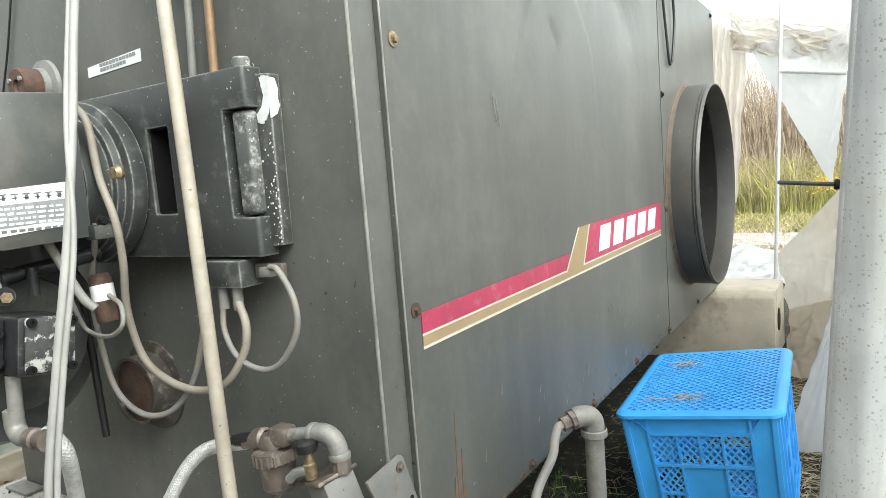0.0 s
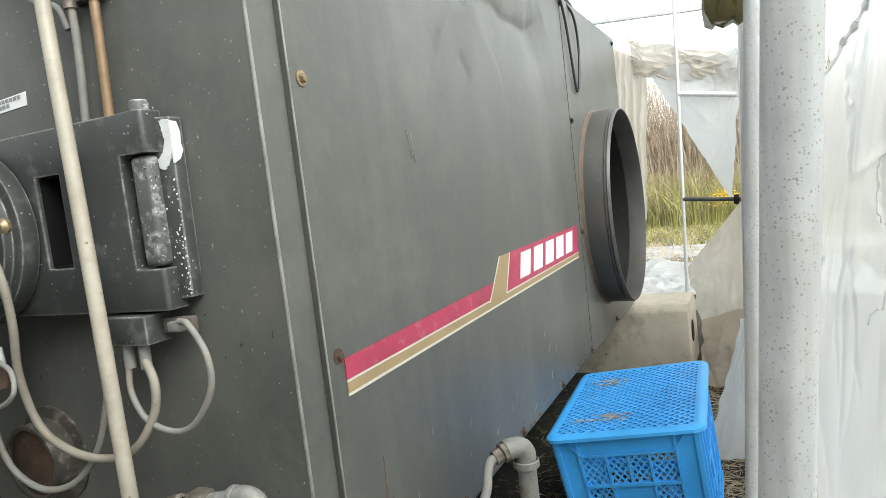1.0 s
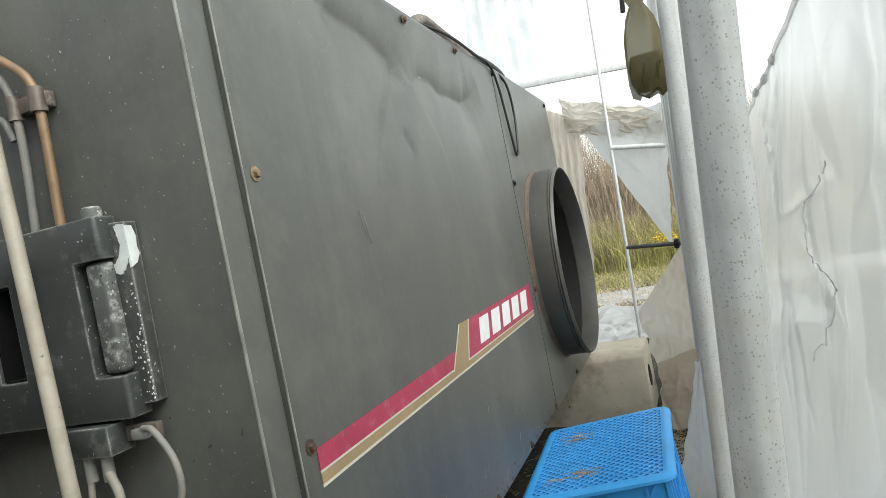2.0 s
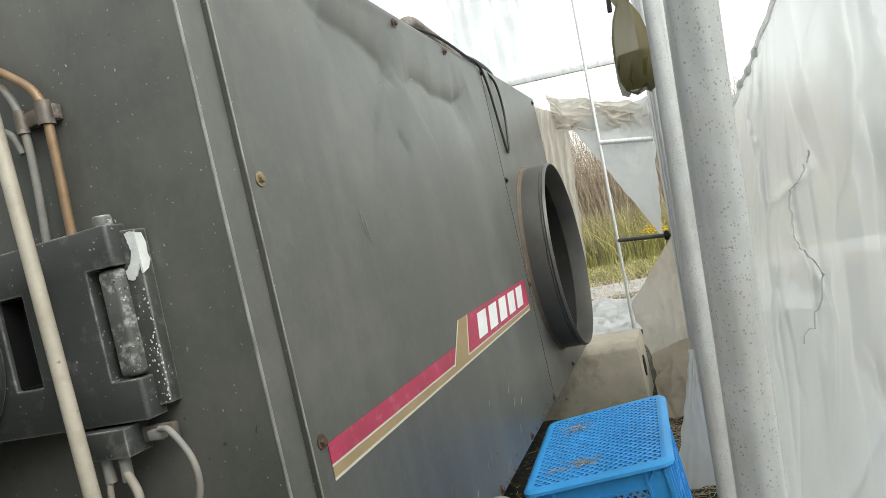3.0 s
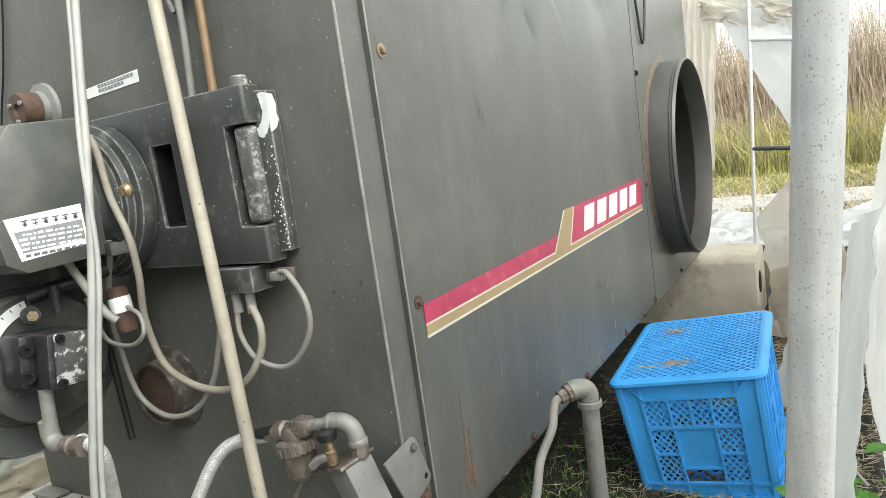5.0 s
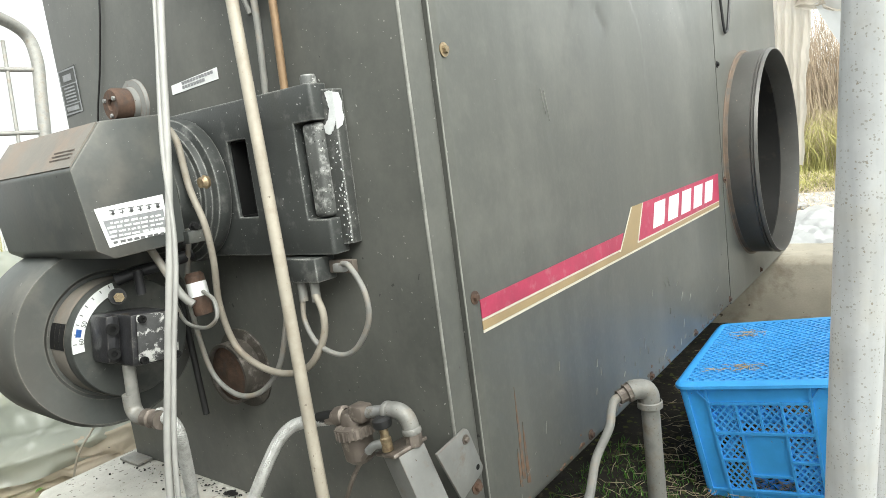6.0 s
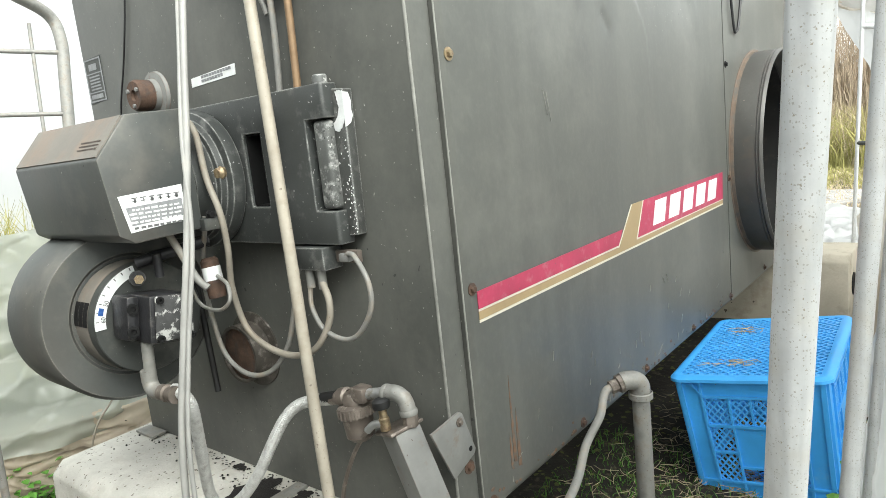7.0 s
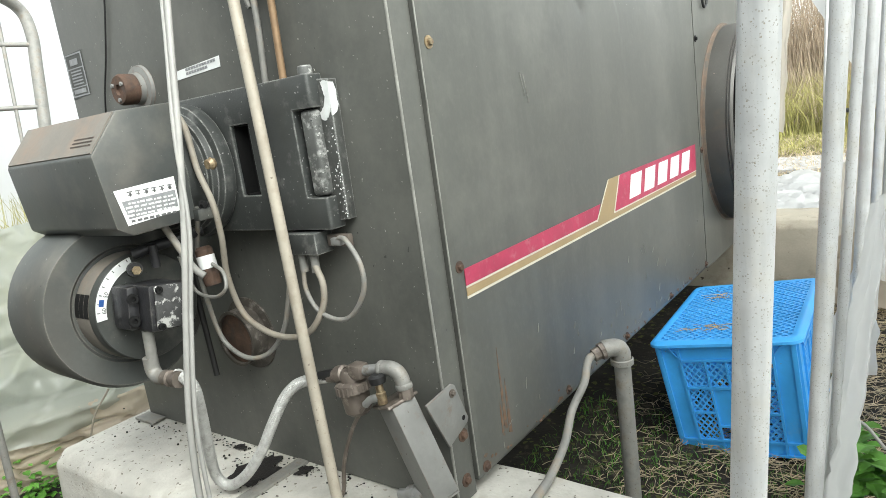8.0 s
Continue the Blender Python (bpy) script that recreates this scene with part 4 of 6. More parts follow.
part("bleed_bolt", lathe(bm_new(), [(0.0085, 0), (0.0085, 0.010), (0.005, 0.010), (0.005, 0.014), (0, 0.014)], (-0.506, BY - 0.012, BZ + 0.078), (0.9, -0.35, 0.1), 6), BRASS_BOLT, pump, "brass bleed screw")
part("bleed_flange", lathe(bm_new(), [(0, 0), (0.014, 0), (0.014, 0.012), (0, 0.012)], (-0.522, BY - 0.007, BZ + 0.078), (0.9, -0.35, 0.1), 16), PUMP, pump)
part("bleed_arm", tube(bm_new(), [(-0.530, BY + 0.0, BZ + 0.104), (-0.512, BY + 0.03, BZ + 0.112), (-0.49, BY + 0.07, BZ + 0.118), (-0.48, BY + 0.12, BZ + 0.125)], 0.011, 12), PUMP, pump)
part("arm_stub", rod(bm_new(), (-0.494, BY + 0.022, BZ + 0.118), (-0.494, BY + 0.022, BZ + 0.075), 0.008), PUMP, pump)
part("suction_pipe", tube(bm_new(), [(-0.478, BY - 0.032, BZ - 0.03), (-0.480, BY - 0.034, 0.665), (-0.484, BY - 0.036, 0.642)], 0.0102, 14), GALV_DULL, burner)
part("pipe_elbow", tube(bm_new(), [(-0.484, BY - 0.036, 0.660), (-0.484, BY - 0.036, 0.634), (-0.470, BY - 0.036, 0.622), (-0.442, BY - 0.036, 0.624)], 0.0138, 14), GALV_DULL, burner)
part("pipe_nut", lathe(bm_new(), [(0.015, 0), (0.016, 0.02), (0.012, 0.022), (0.012, 0.034), (0.0155, 0.036), (0.0155, 0.048), (0, 0.048)], (-0.445, BY - 0.036, 0.624), (1, 0, 0.05), 10), BROWN_GREY, burner, "brown pipe union")
BY = PY
part("ignition_lead", tube(bm_new(), [(-0.47, -0.27, 0.90), (-0.455, -0.26, 0.86), (-0.43, -0.25, 0.81), (-0.415, -0.24, 0.79)], 0.007, 10), CABLE_GREY, burner)
capacitor = part("capacitor", lathe(bm_new(), [(0, 0), (0.016, 0), (0.017, 0.004), (0.017, 0.072), (0.012, 0.078), (0, 0.078)], (-0.462, -0.195, 0.758), (-0.15, 0, 1), 20), RUST, burner, "small brown cylinder with a white paper band")
part("paper_band", lathe(bm_new(), [(0.0172, 0.034), (0.0178, 0.034), (0.0178, 0.060), (0.0172, 0.060)], (-0.462, -0.195, 0.758), (-0.15, 0, 1), 20), STICKER, capacitor)
part("black_rod", rod(bm_new(), (-0.572, -0.172, 0.78), (-0.563, -0.17, 0.541), 0.0065), CABLE_BLACK, burner)
part("capacitor_lead", tube(bm_new(), [(-0.445, -0.2, 0.802), (-0.40, -0.21, 0.79), (-0.386, -0.22, 0.762), (-0.425, -0.22, 0.742), (-0.483, -0.22, 0.748), (-0.475, -0.24, 0.79), (-0.47, -0.25, 0.83)], 0.0036, 8), CABLE_GREY, burner)


# ---- cables and hoses ----
def cable(name, pts, r, mat, label, category="cable", seg=10, steps=8):
    return solid(name, tube(bm_new(), pts, r, seg, steps), mat, label, category)


cable("burner_cable", [(-0.47, -0.2, 1.10), (-0.44, -0.2, 1.067), (-0.428, -0.2, 0.987), (-0.402, -0.2, 0.922), (-0.411, -0.19, 0.855), (-0.433, -0.18, 0.773), (-0.43, -0.165, 0.693), (-0.377, -0.16, 0.657), (-0.311, -0.155, 0.647), (-0.252, -0.15, 0.664), (-0.217, -0.14, 0.71), (-0.212, -0.135, 0.752), (-0.232, -0.128, 0.785)], 0.0062, CABLE_TAN, "thick tan cable looping from the burner to the limit switch")
cable("burner_cable", [(-0.455, -0.2, 0.915), (-0.464, -0.2, 0.885), (-0.51, -0.19, 0.797), (-0.519, -0.18, 0.704), (-0.51, -0.17, 0.628), (-0.46, -0.16, 0.591), (-0.397, -0.15, 0.601), (-0.347, -0.14, 0.65), (-0.311, -0.14, 0.721), (-0.29, -0.138, 0.79), (-0.285, -0.13, 0.81)], 0.0050, CABLE_GREY, "grey cable in a deep loop under the burner")
cable("switch_cable", [(-0.165, -0.12, 0.836), (-0.138, -0.13, 0.833), (-0.103, -0.14, 0.794), (-0.105, -0.14, 0.748), (-0.141, -0.14, 0.702), (-0.182, -0.14, 0.688), (-0.231, -0.14, 0.702), (-0.261, -0.135, 0.739), (-0.266, -0.128, 0.78)], 0.0046, CABLE_GREY, "grey cable looping out of the limit switch")
cable("leaning_pipe", [(-0.344, -0.114, 1.50), (-0.303, -0.140, 1.20), (-0.262, -0.166, 0.90), (-0.221, -0.193, 0.60), (-0.181, -0.218, 0.318)], 0.0105, PVC_CREAM, "aged cream plastic conduit leaning on the heater's front", "pipe", 16)
cable("power_cable", [(-0.428, -0.125, 1.50), (-0.383, -0.203, 1.35), (-0.342, -0.255, 1.20), (-0.309, -0.297, 1.05), (-0.287, -0.337, 0.90), (-0.274, -0.378, 0.75), (-0.264, -0.414, 0.60), (-0.252, -0.433, 0.45), (-0.24, -0.43, 0.30), (-0.25, -0.42, 0.02)], 0.0058, CABLE_WHITE, "white power cable hanging in front of the burner")
cable("power_cable", [(-0.455, -0.125, 1.50), (-0.403, -0.203, 1.35), (-0.351, -0.258, 1.20), (-0.312, -0.303, 1.05), (-0.279, -0.333, 0.90), (-0.266, -0.374, 0.75), (-0.252, -0.410, 0.60), (-0.236, -0.425, 0.45), (-0.232, -0.42, 0.30), (-0.23, -0.40, 0.02)], 0.0038, CABLE_WHITE, "thin white power cable hanging in front of the burner")


def braided_hose(name, pts, r, label, strands=8, pitch=0.034):
    """A hose with its braid: a core, and flat wires wound both ways round it."""
    p = curve_points([Vector(q) for q in pts], 40)
    run, lens = 0.0, [0.0]
    for a, b in zip(p, p[1:]):
        run += (b - a).length
        lens.append(run)
    frames, up = [], Vector((0, 0, 1))
    for i in range(len(p)):
        d = (p[min(i + 1, len(p) - 1)] - p[max(i - 1, 0)]).normalized()
        u = (up - d * up.dot(d)).normalized()
        up = u
        frames.append((u, d.cross(u), d))
    hose = thing(name, pts[0], label, "hose")
    part("core", tube(bm_new(), pts, r * 0.93, 16, 12), PAINT_DARK, hose)
    verts, faces = [], []
    for way in (1, -1):
        for k in range(strands):
            base = len(verts)
            for i, q in enumerate(p):
                a = way * 2 * math.pi * lens[i] / pitch + 2 * math.pi * k / strands
                lift = r * (1.0 + 0.035 * math.cos(strands * (a - way * 2 * math.pi * k / strands)) * way)
                u, w, d = frames[i]
                n_out = u * math.cos(a) + w * math.sin(a)
                side_v = (d.cross(n_out) - d * way * 0.9).normalized()
                half = math.pi * r / strands * 0.62
                verts += [tuple(q + n_out * (lift - 0.0002) - side_v * half), tuple(q + n_out * (lift + 0.0009)), tuple(q + n_out * (lift - 0.0002) + side_v * half)]
            for i in range(len(p) - 1):
                b = base + 3 * i
                faces += [(b, b + 1, b + 4, b + 3), (b + 1, b + 2, b + 5, b + 4)]
    me = bpy.data.meshes.new("braid")
    me.from_pydata(verts, [], faces)
    me.materials.append(BRAID)
    tagged(under(new("braid", me), hose), "braid of thin steel wires", kind="stuff")
    return hose


braided_hose("braided_fuel_hose", [(-0.425, -0.331, 0.628), (-0.389, -0.335, 0.625), (-0.378, -0.33, 0.603), (-0.411, -0.31, 0.534), (-0.458, -0.285, 0.442), (-0.497, -0.26, 0.366), (-0.482, -0.245, 0.338), (-0.431, -0.235, 0.367), (-0.384, -0.22, 0.422), (-0.355, -0.205, 0.475), (-0.331, -0.185, 0.524), (-0.308, -0.17, 0.551), (-0.277, -0.158, 0.564), (-0.222, -0.15, 0.575)], 0.0100, "braided steel fuel hose from burner to filter")


# ---- fuel filter on its bracket ----
filt = thing("fuel_filter", (-0.03, -0.12, 0.36), "grey box fuel filter with brown strainer cup and elbows", "filter")
ax0, ax1 = Vector((-0.012, -0.130, 0.372)), Vector((-0.072, -0.140, 0.545))
up = (ax1 - ax0).normalized()
side = Vector((1, -0.35, 0)).normalized()
side = (side - up * side.dot(up)).normalized()
M = Matrix.Translation(ax0) @ Matrix((side, up.cross(side), up)).transposed().to_4x4()
L_BOX = (ax1 - ax0).length
part("filter_box", box(bm_new(), -0.033, 0.033, -0.024, 0.024, 0, L_BOX, 0.003, M), GREY_PANEL, filt, "grey sheet-steel box")
part("filter_lid", box(bm_new(), -0.042, 0.035, -0.031, 0.031, L_BOX, L_BOX + 0.006, 0.002, M), BROWN_GREY, filt, "oily top plate")
part("filter_foot", box(bm_new(), -0.032, 0.032, -0.024, 0.024, -0.004, 0.0, 0.001, M), GREY_PANEL, filt)
bracket = [(-0.138, 0.546), (-0.062, 0.555), (-0.054, 0.549), (-0.027, 0.474), (-0.031, 0.466), (-0.091, 0.445)]
br = part("bracket", prism(bm_new(), bracket, "x", -0.010, -0.005, 0.001), GREY_PANEL, filt, "steel bracket plate")
part("bolt", hex_bolt(bm_new(), (-0.005, -0.065, 0.538), (1, 0, 0), 0.005, 0.005, 0.008), BROWN_GREY, br)
# black disc paints the shade in the bolt hole
part("hole", lathe(bm_new(), [(0.005, 0), (0, 0)], (-0.0045, -0.042, 0.480), (1, 0, 0), 12), BLACK, br)
bm = bm_new()
tube(bm, [(-0.047, -0.14, 0.578), (-0.050, -0.14, 0.592), (-0.056, -0.141, 0.603), (-0.070, -0.142, 0.609), (-0.088, -0.143, 0.607)], 0.0132, 18)
lathe(bm, [(0.0142, 0), (0.0152, 0.003), (0.0152, 0.008), (0.0142, 0.010)], (-0.0465, -0.14, 0.574), (-0.15, 0, 1), 20)
lathe(bm, [(0.0142, 0), (0.0152, 0.003), (0.0152, 0.008), (0.0142, 0.010)], (-0.094, -0.143, 0.606), (1, 0, 0.05), 20)
part("pipe_elbow", bm, GALV_DULL, filt, "galvanised elbow")
part("elbow_nut", lathe(bm_new(), [(0.013, 0), (0.013, 0.018), (0.012, 0.020), (0, 0.020)], (-0.045, -0.14, 0.556), (0, 0, 1), 6), BROWN_GREY, filt)
part("nipple", rod(bm_new(), (-0.092, -0.143, 0.606), (-0.135, -0.148, 0.598), 0.0095), ALUM, filt)
cup_o, cup_d = Vector((-0.166, -0.15, 0.592)), Vector((0.10, 0.0, -0.95))
bm = bm_new()
lathe(bm, [(0, -0.008), (0.015, -0.006), (0.020, 0.004), (0.020, 0.014), (0.031, 0.018), (0.032, 0.034), (0.029, 0.037)], cup_o, cup_d, 28)
head = part("strainer_head", bm, BROWN_GREY, filt, "brown cast strainer head")
part("strainer_cup", lathe(bm_new(), [(0.0295, 0.035), (0.027, 0.039), (0.025, 0.072), (0.017, 0.080), (0, 0.082)], cup_o, cup_d, 28), BROWN_GREY, filt, "brown oily cup")
for i in range(20):
    a = 2 * math.pi * i / 20
    u = cup_d.normalized().orthogonal().normalized()
    w = cup_d.normalized().cross(u)
    p = cup_o + cup_d.normalized() * 0.020 + (u * math.cos(a) + w * math.sin(a)) * 0.0315
    part("rib", rod(bm_new(), p, p + cup_d.normalized() * 0.015, 0.0022, 6), BROWN_GREY, head)
part("inlet", lathe(bm_new(), [(0.012, 0), (0.017, 0.004), (0.017, 0.022), (0.012, 0.024), (0.012, 0.05)], (-0.176, -0.15, 0.588), (-1, 0, -0.25), 14), BROWN_GREY, filt, "brown oily inlet union")
part("inlet_sleeve", rod(bm_new(), (-0.208, -0.15, 0.582), (-0.246, -0.152, 0.572), 0.0115), CABLE_BLACK, filt)
part("outlet", box(bm_new(), -0.160, -0.128, -0.164, -0.134, 0.584, 0.612, 0.006), BROWN_GREY, filt)
valve = part("drain_valve", lathe(bm_new(), [(0.009, 0), (0.009, 0.02), (0.007, 0.022), (0.007, 0.045), (0, 0.045)], (-0.082, -0.162, 0.550), (-0.1, 0, 1), 12), BRASS_BOLT, filt, "brass drain valve with a dark knob")
part("knob", lathe(bm_new(), [(0, 0.038), (0.014, 0.038), (0.0155, 0.043), (0.015, 0.050), (0.010, 0.054), (0, 0.054)], (-0.082, -0.162, 0.550), (-0.1, 0, 1), 16), CABLE_BLACK, valve)
part("valve_spout", tube(bm_new(), [(-0.086, -0.164, 0.562), (-0.105, -0.168, 0.556), (-0.118, -0.17, 0.545)], 0.007, 10), ALUM, filt)
part("drain_hose", tube(bm_new(), [(-0.118, -0.168, 0.546), (-0.15, -0.16, 0.515), (-0.191, -0.15, 0.467), (-0.225, -0.15, 0.40), (-0.240, -0.15, 0.34), (-0.245, -0.155, 0.322)], 0.0042, 8), BROWN_GREY, filt, "thin dark drain hose")
part("outlet_stub", lathe(bm_new(), [(0.012, 0), (0.012, 0.02), (0.016, 0.022), (0.016, 0.036), (0.010, 0.038), (0.010, 0.06), (0, 0.06)], (-0.040, -0.135, 0.372), (-1, -0.1, -0.25), 14), ALUM, filt)

# hoses on the heater's roof
cable("roof_hose", [(-0.16, 0.92, 1.578), (-0.13, 1.03, 1.60), (-0.12, 1.12, 1.665), (-0.12, 1.22, 1.70), (-0.11, 1.32, 1.685), (-0.07, 1.40, 1.63), (-0.05, 1.44, 1.585)], 0.020, BROWN_GREY, "bent grey-brown hose on the heater's roof", "hose", 14)
cable("roof_duct", [(-0.30, 1.35, 1.59), (-0.26, 1.46, 1.665), (-0.20, 1.62, 1.69), (-0.12, 1.78, 1.68), (-0.08, 1.92, 1.64), (-0.07, 1.98, 1.59)], 0.022, CABLE_BLACK, "black bent pipe on the heater's roof", "pipe", 14)

# oil, grit and a mortar strip on the front base block
def blot(bm, cx, cy, z, rx, ry, seed, n=40):
    c = bm.verts.new((cx, cy, z))
    ring = []
    for i in range(n):
        a = 2 * math.pi * i / n
        k = 1 + 0.55 * noise.noise(Vector((math.cos(a) * 1.6, math.sin(a) * 1.6, seed))) + 0.25 * noise.noise(Vector((math.cos(a) * 5, math.sin(a) * 5, seed)))
        ring.append(bm.verts.new((cx + rx * k * math.cos(a), cy + ry * k * math.sin(a), z)))
    for i in range(n):
        bm.faces.new((c, ring[i], ring[(i + 1) % n]))
    return bm


bm = bm_new()
rng = random.Random(3)
blot(bm, -0.500, -0.165, 0.3195, 0.050, 0.060, 2.2, 90)
blot(bm, -0.400, -0.115, 0.3198, 0.020, 0.018, 5.9, 60)
blot(bm, -0.640, -0.105, 0.3197, 0.016, 0.012, 8.9, 40)
for k, (cx, cy, sx, sy, n) in enumerate(((-0.53, -0.14, 0.055, 0.032, 70), (-0.46, -0.19, 0.04, 0.03, 40), (-0.70, -0.105, 0.14, 0.010, 60), (-0.36, -0.11, 0.05, 0.014, 26), (-0.92, -0.12, 0.07, 0.02, 22))):
    for _ in range(n):
        r = rng.uniform(0.0006, 0.0028)
        blot(bm, rng.gauss(cx, sx), min(-0.088, rng.gauss(cy, sy)), 0.3192 + 0.00002 * rng.randrange(60), r * rng.uniform(1, 2.2), r, rng.uniform(0, 50), 14)
solid("oil_stain", bm, OIL, "black oil-soaked grit on the concrete base", "stain", kind="stuff")
solid("mortar_strip", box(bm_new(), -0.452, -0.420, -0.30, -0.086, 0.312, 0.3235, 0.002), GALV_DULL, "grey flat strip lying across the concrete base", "strip")
rng = random.Random(5)
bm = bm_new()
for _ in range(110):
    x, y = rng.uniform(-1.08, 0.2), -0.09 - abs(rng.gauss(0, 0.05))
    r = rng.uniform(0.0008, 0.0030)
    bmesh.ops.create_icosphere(bm, subdivisions=1, radius=r, matrix=Matrix.Translation((x, y, 0.3175)))
solid("grit", bm, OIL, "dark grit strewn over the concrete base", "grit", kind="stuff")
solid("foot_tab", box(bm_new(), -1.09, -1.0, -0.125, -0.084, 0.317, 0.324, 0.002), GALV_DULL, "small steel foot tab at the heater's front corner", "bracket")


# ---- blue crate ----
CW, CL, CH = 0.190, 0.270, 0.312
crate = thing("plastic_crate", (0.19, 1.137, 0.0), "blue plastic harvest crate with meshed lid and walls on the soil", "crate")
CM = Matrix.Translation((0.192, 1.137, 0.315)) @ Matrix.Rotation(0.129, 4, Vector((0.011, -0.12, 0.046))) @ Matrix.Diagonal((1, 1, 1.13, 1))


def cpart(name, bm, mat, parent, label=""):
    bmesh.ops.transform(bm, matrix=CM, verts=bm.verts)
    return part(name, bm, mat, parent, label)


def clip_line(p, d, x0, x1, y0, y1):
    """The stretch of the line p + t d inside a rectangle."""
    lo, hi = -9.0, 9.0
    for k, (a, b) in enumerate(((x0, x1), (y0, y1))):
        if abs(d[k]) < 1e-9:
            if not a <= p[k] <= b:
                return None
            continue
        t0, t1 = sorted(((a - p[k]) / d[k], (b - p[k]) / d[k]))
        lo, hi = max(lo, t0), min(hi, t1)
    return (lo, hi) if hi - lo > 1e-4 else None


def lattice(bm, x0, x1, y0, y1, pitch, w, t, place):
    """Crossing diagonal bars in a rectangle; place(u, v, h) puts a point of it, h above, into the crate's own space."""
    for sx in (1, -1):
        d = Vector((sx, 1)).normalized()
        nrm = Vector((-d.y, d.x))
        c = Vector(((x0 + x1) / 2, (y0 + y1) / 2))
        span = math.hypot(x1 - x0, y1 - y0) / 2
        n = int(span / pitch) + 1
        for i in range(-n, n + 1):
            p = c + nrm * (i * pitch)
            st = clip_line(p, d, x0, x1, y0, y1)
            if not st:
                continue
            a, b = p + d * st[0], p + d * st[1]
            hs = (0, t) if sx > 0 else (0.0004, t - 0.0004)
            v = [bm.verts.new(place(q.x + nrm.x * s, q.y + nrm.y * s, h)) for h in hs for q, s in ((a, -w), (b, -w), (b, w), (a, w))]
            for f in ((0, 1, 2, 3), (4, 7, 6, 5), (0, 4, 5, 1), (1, 5, 6, 2), (2, 6, 7, 3), (3, 7, 4, 0)):
                bm.faces.new([v[k] for k in f])
    return bm


cpart("lid_mesh", lattice(bm_new(), -CW + 0.012, CW - 0.012, -CL + 0.012, CL - 0.012, 0.0185, 0.0027, 0.005, lambda u, v, h: Vector((u, v, -0.004 + h))), BLUE, crate, "diamond-meshed top")
# the flared lip, higher at its corners, as a closed loop of boxes
bm = bm_new()
lip = [Vector((x, y, 0)) for x, y in rounded_rect(-CW, CW, -CL, CL, 0.022, 6)]
secs = [(-0.004, 0.003), (0.003, 0.002), (0.012, -0.004), (0.013, -0.011), (0.009, -0.012), (0.002, -0.008), (-0.014, -0.006), (-0.016, 0.001)]
rows = []
for i, p in enumerate(lip):
    d = (lip[(i + 1) % len(lip)] - lip[i - 1]).normalized()
    o = Vector((d.y, -d.x, 0))
    rows.append([bm.verts.new(p + o * a + Vector((0, 0, b))) for a, b in secs])
for i in range(len(rows)):
    a, b = rows[i], rows[(i + 1) % len(rows)]
    for k in range(len(secs)):
        bm.faces.new((a[k], a[(k + 1) % len(secs)], b[(k + 1) % len(secs)], b[k]))
cpart("lid_rim", bm, BLUE, crate)


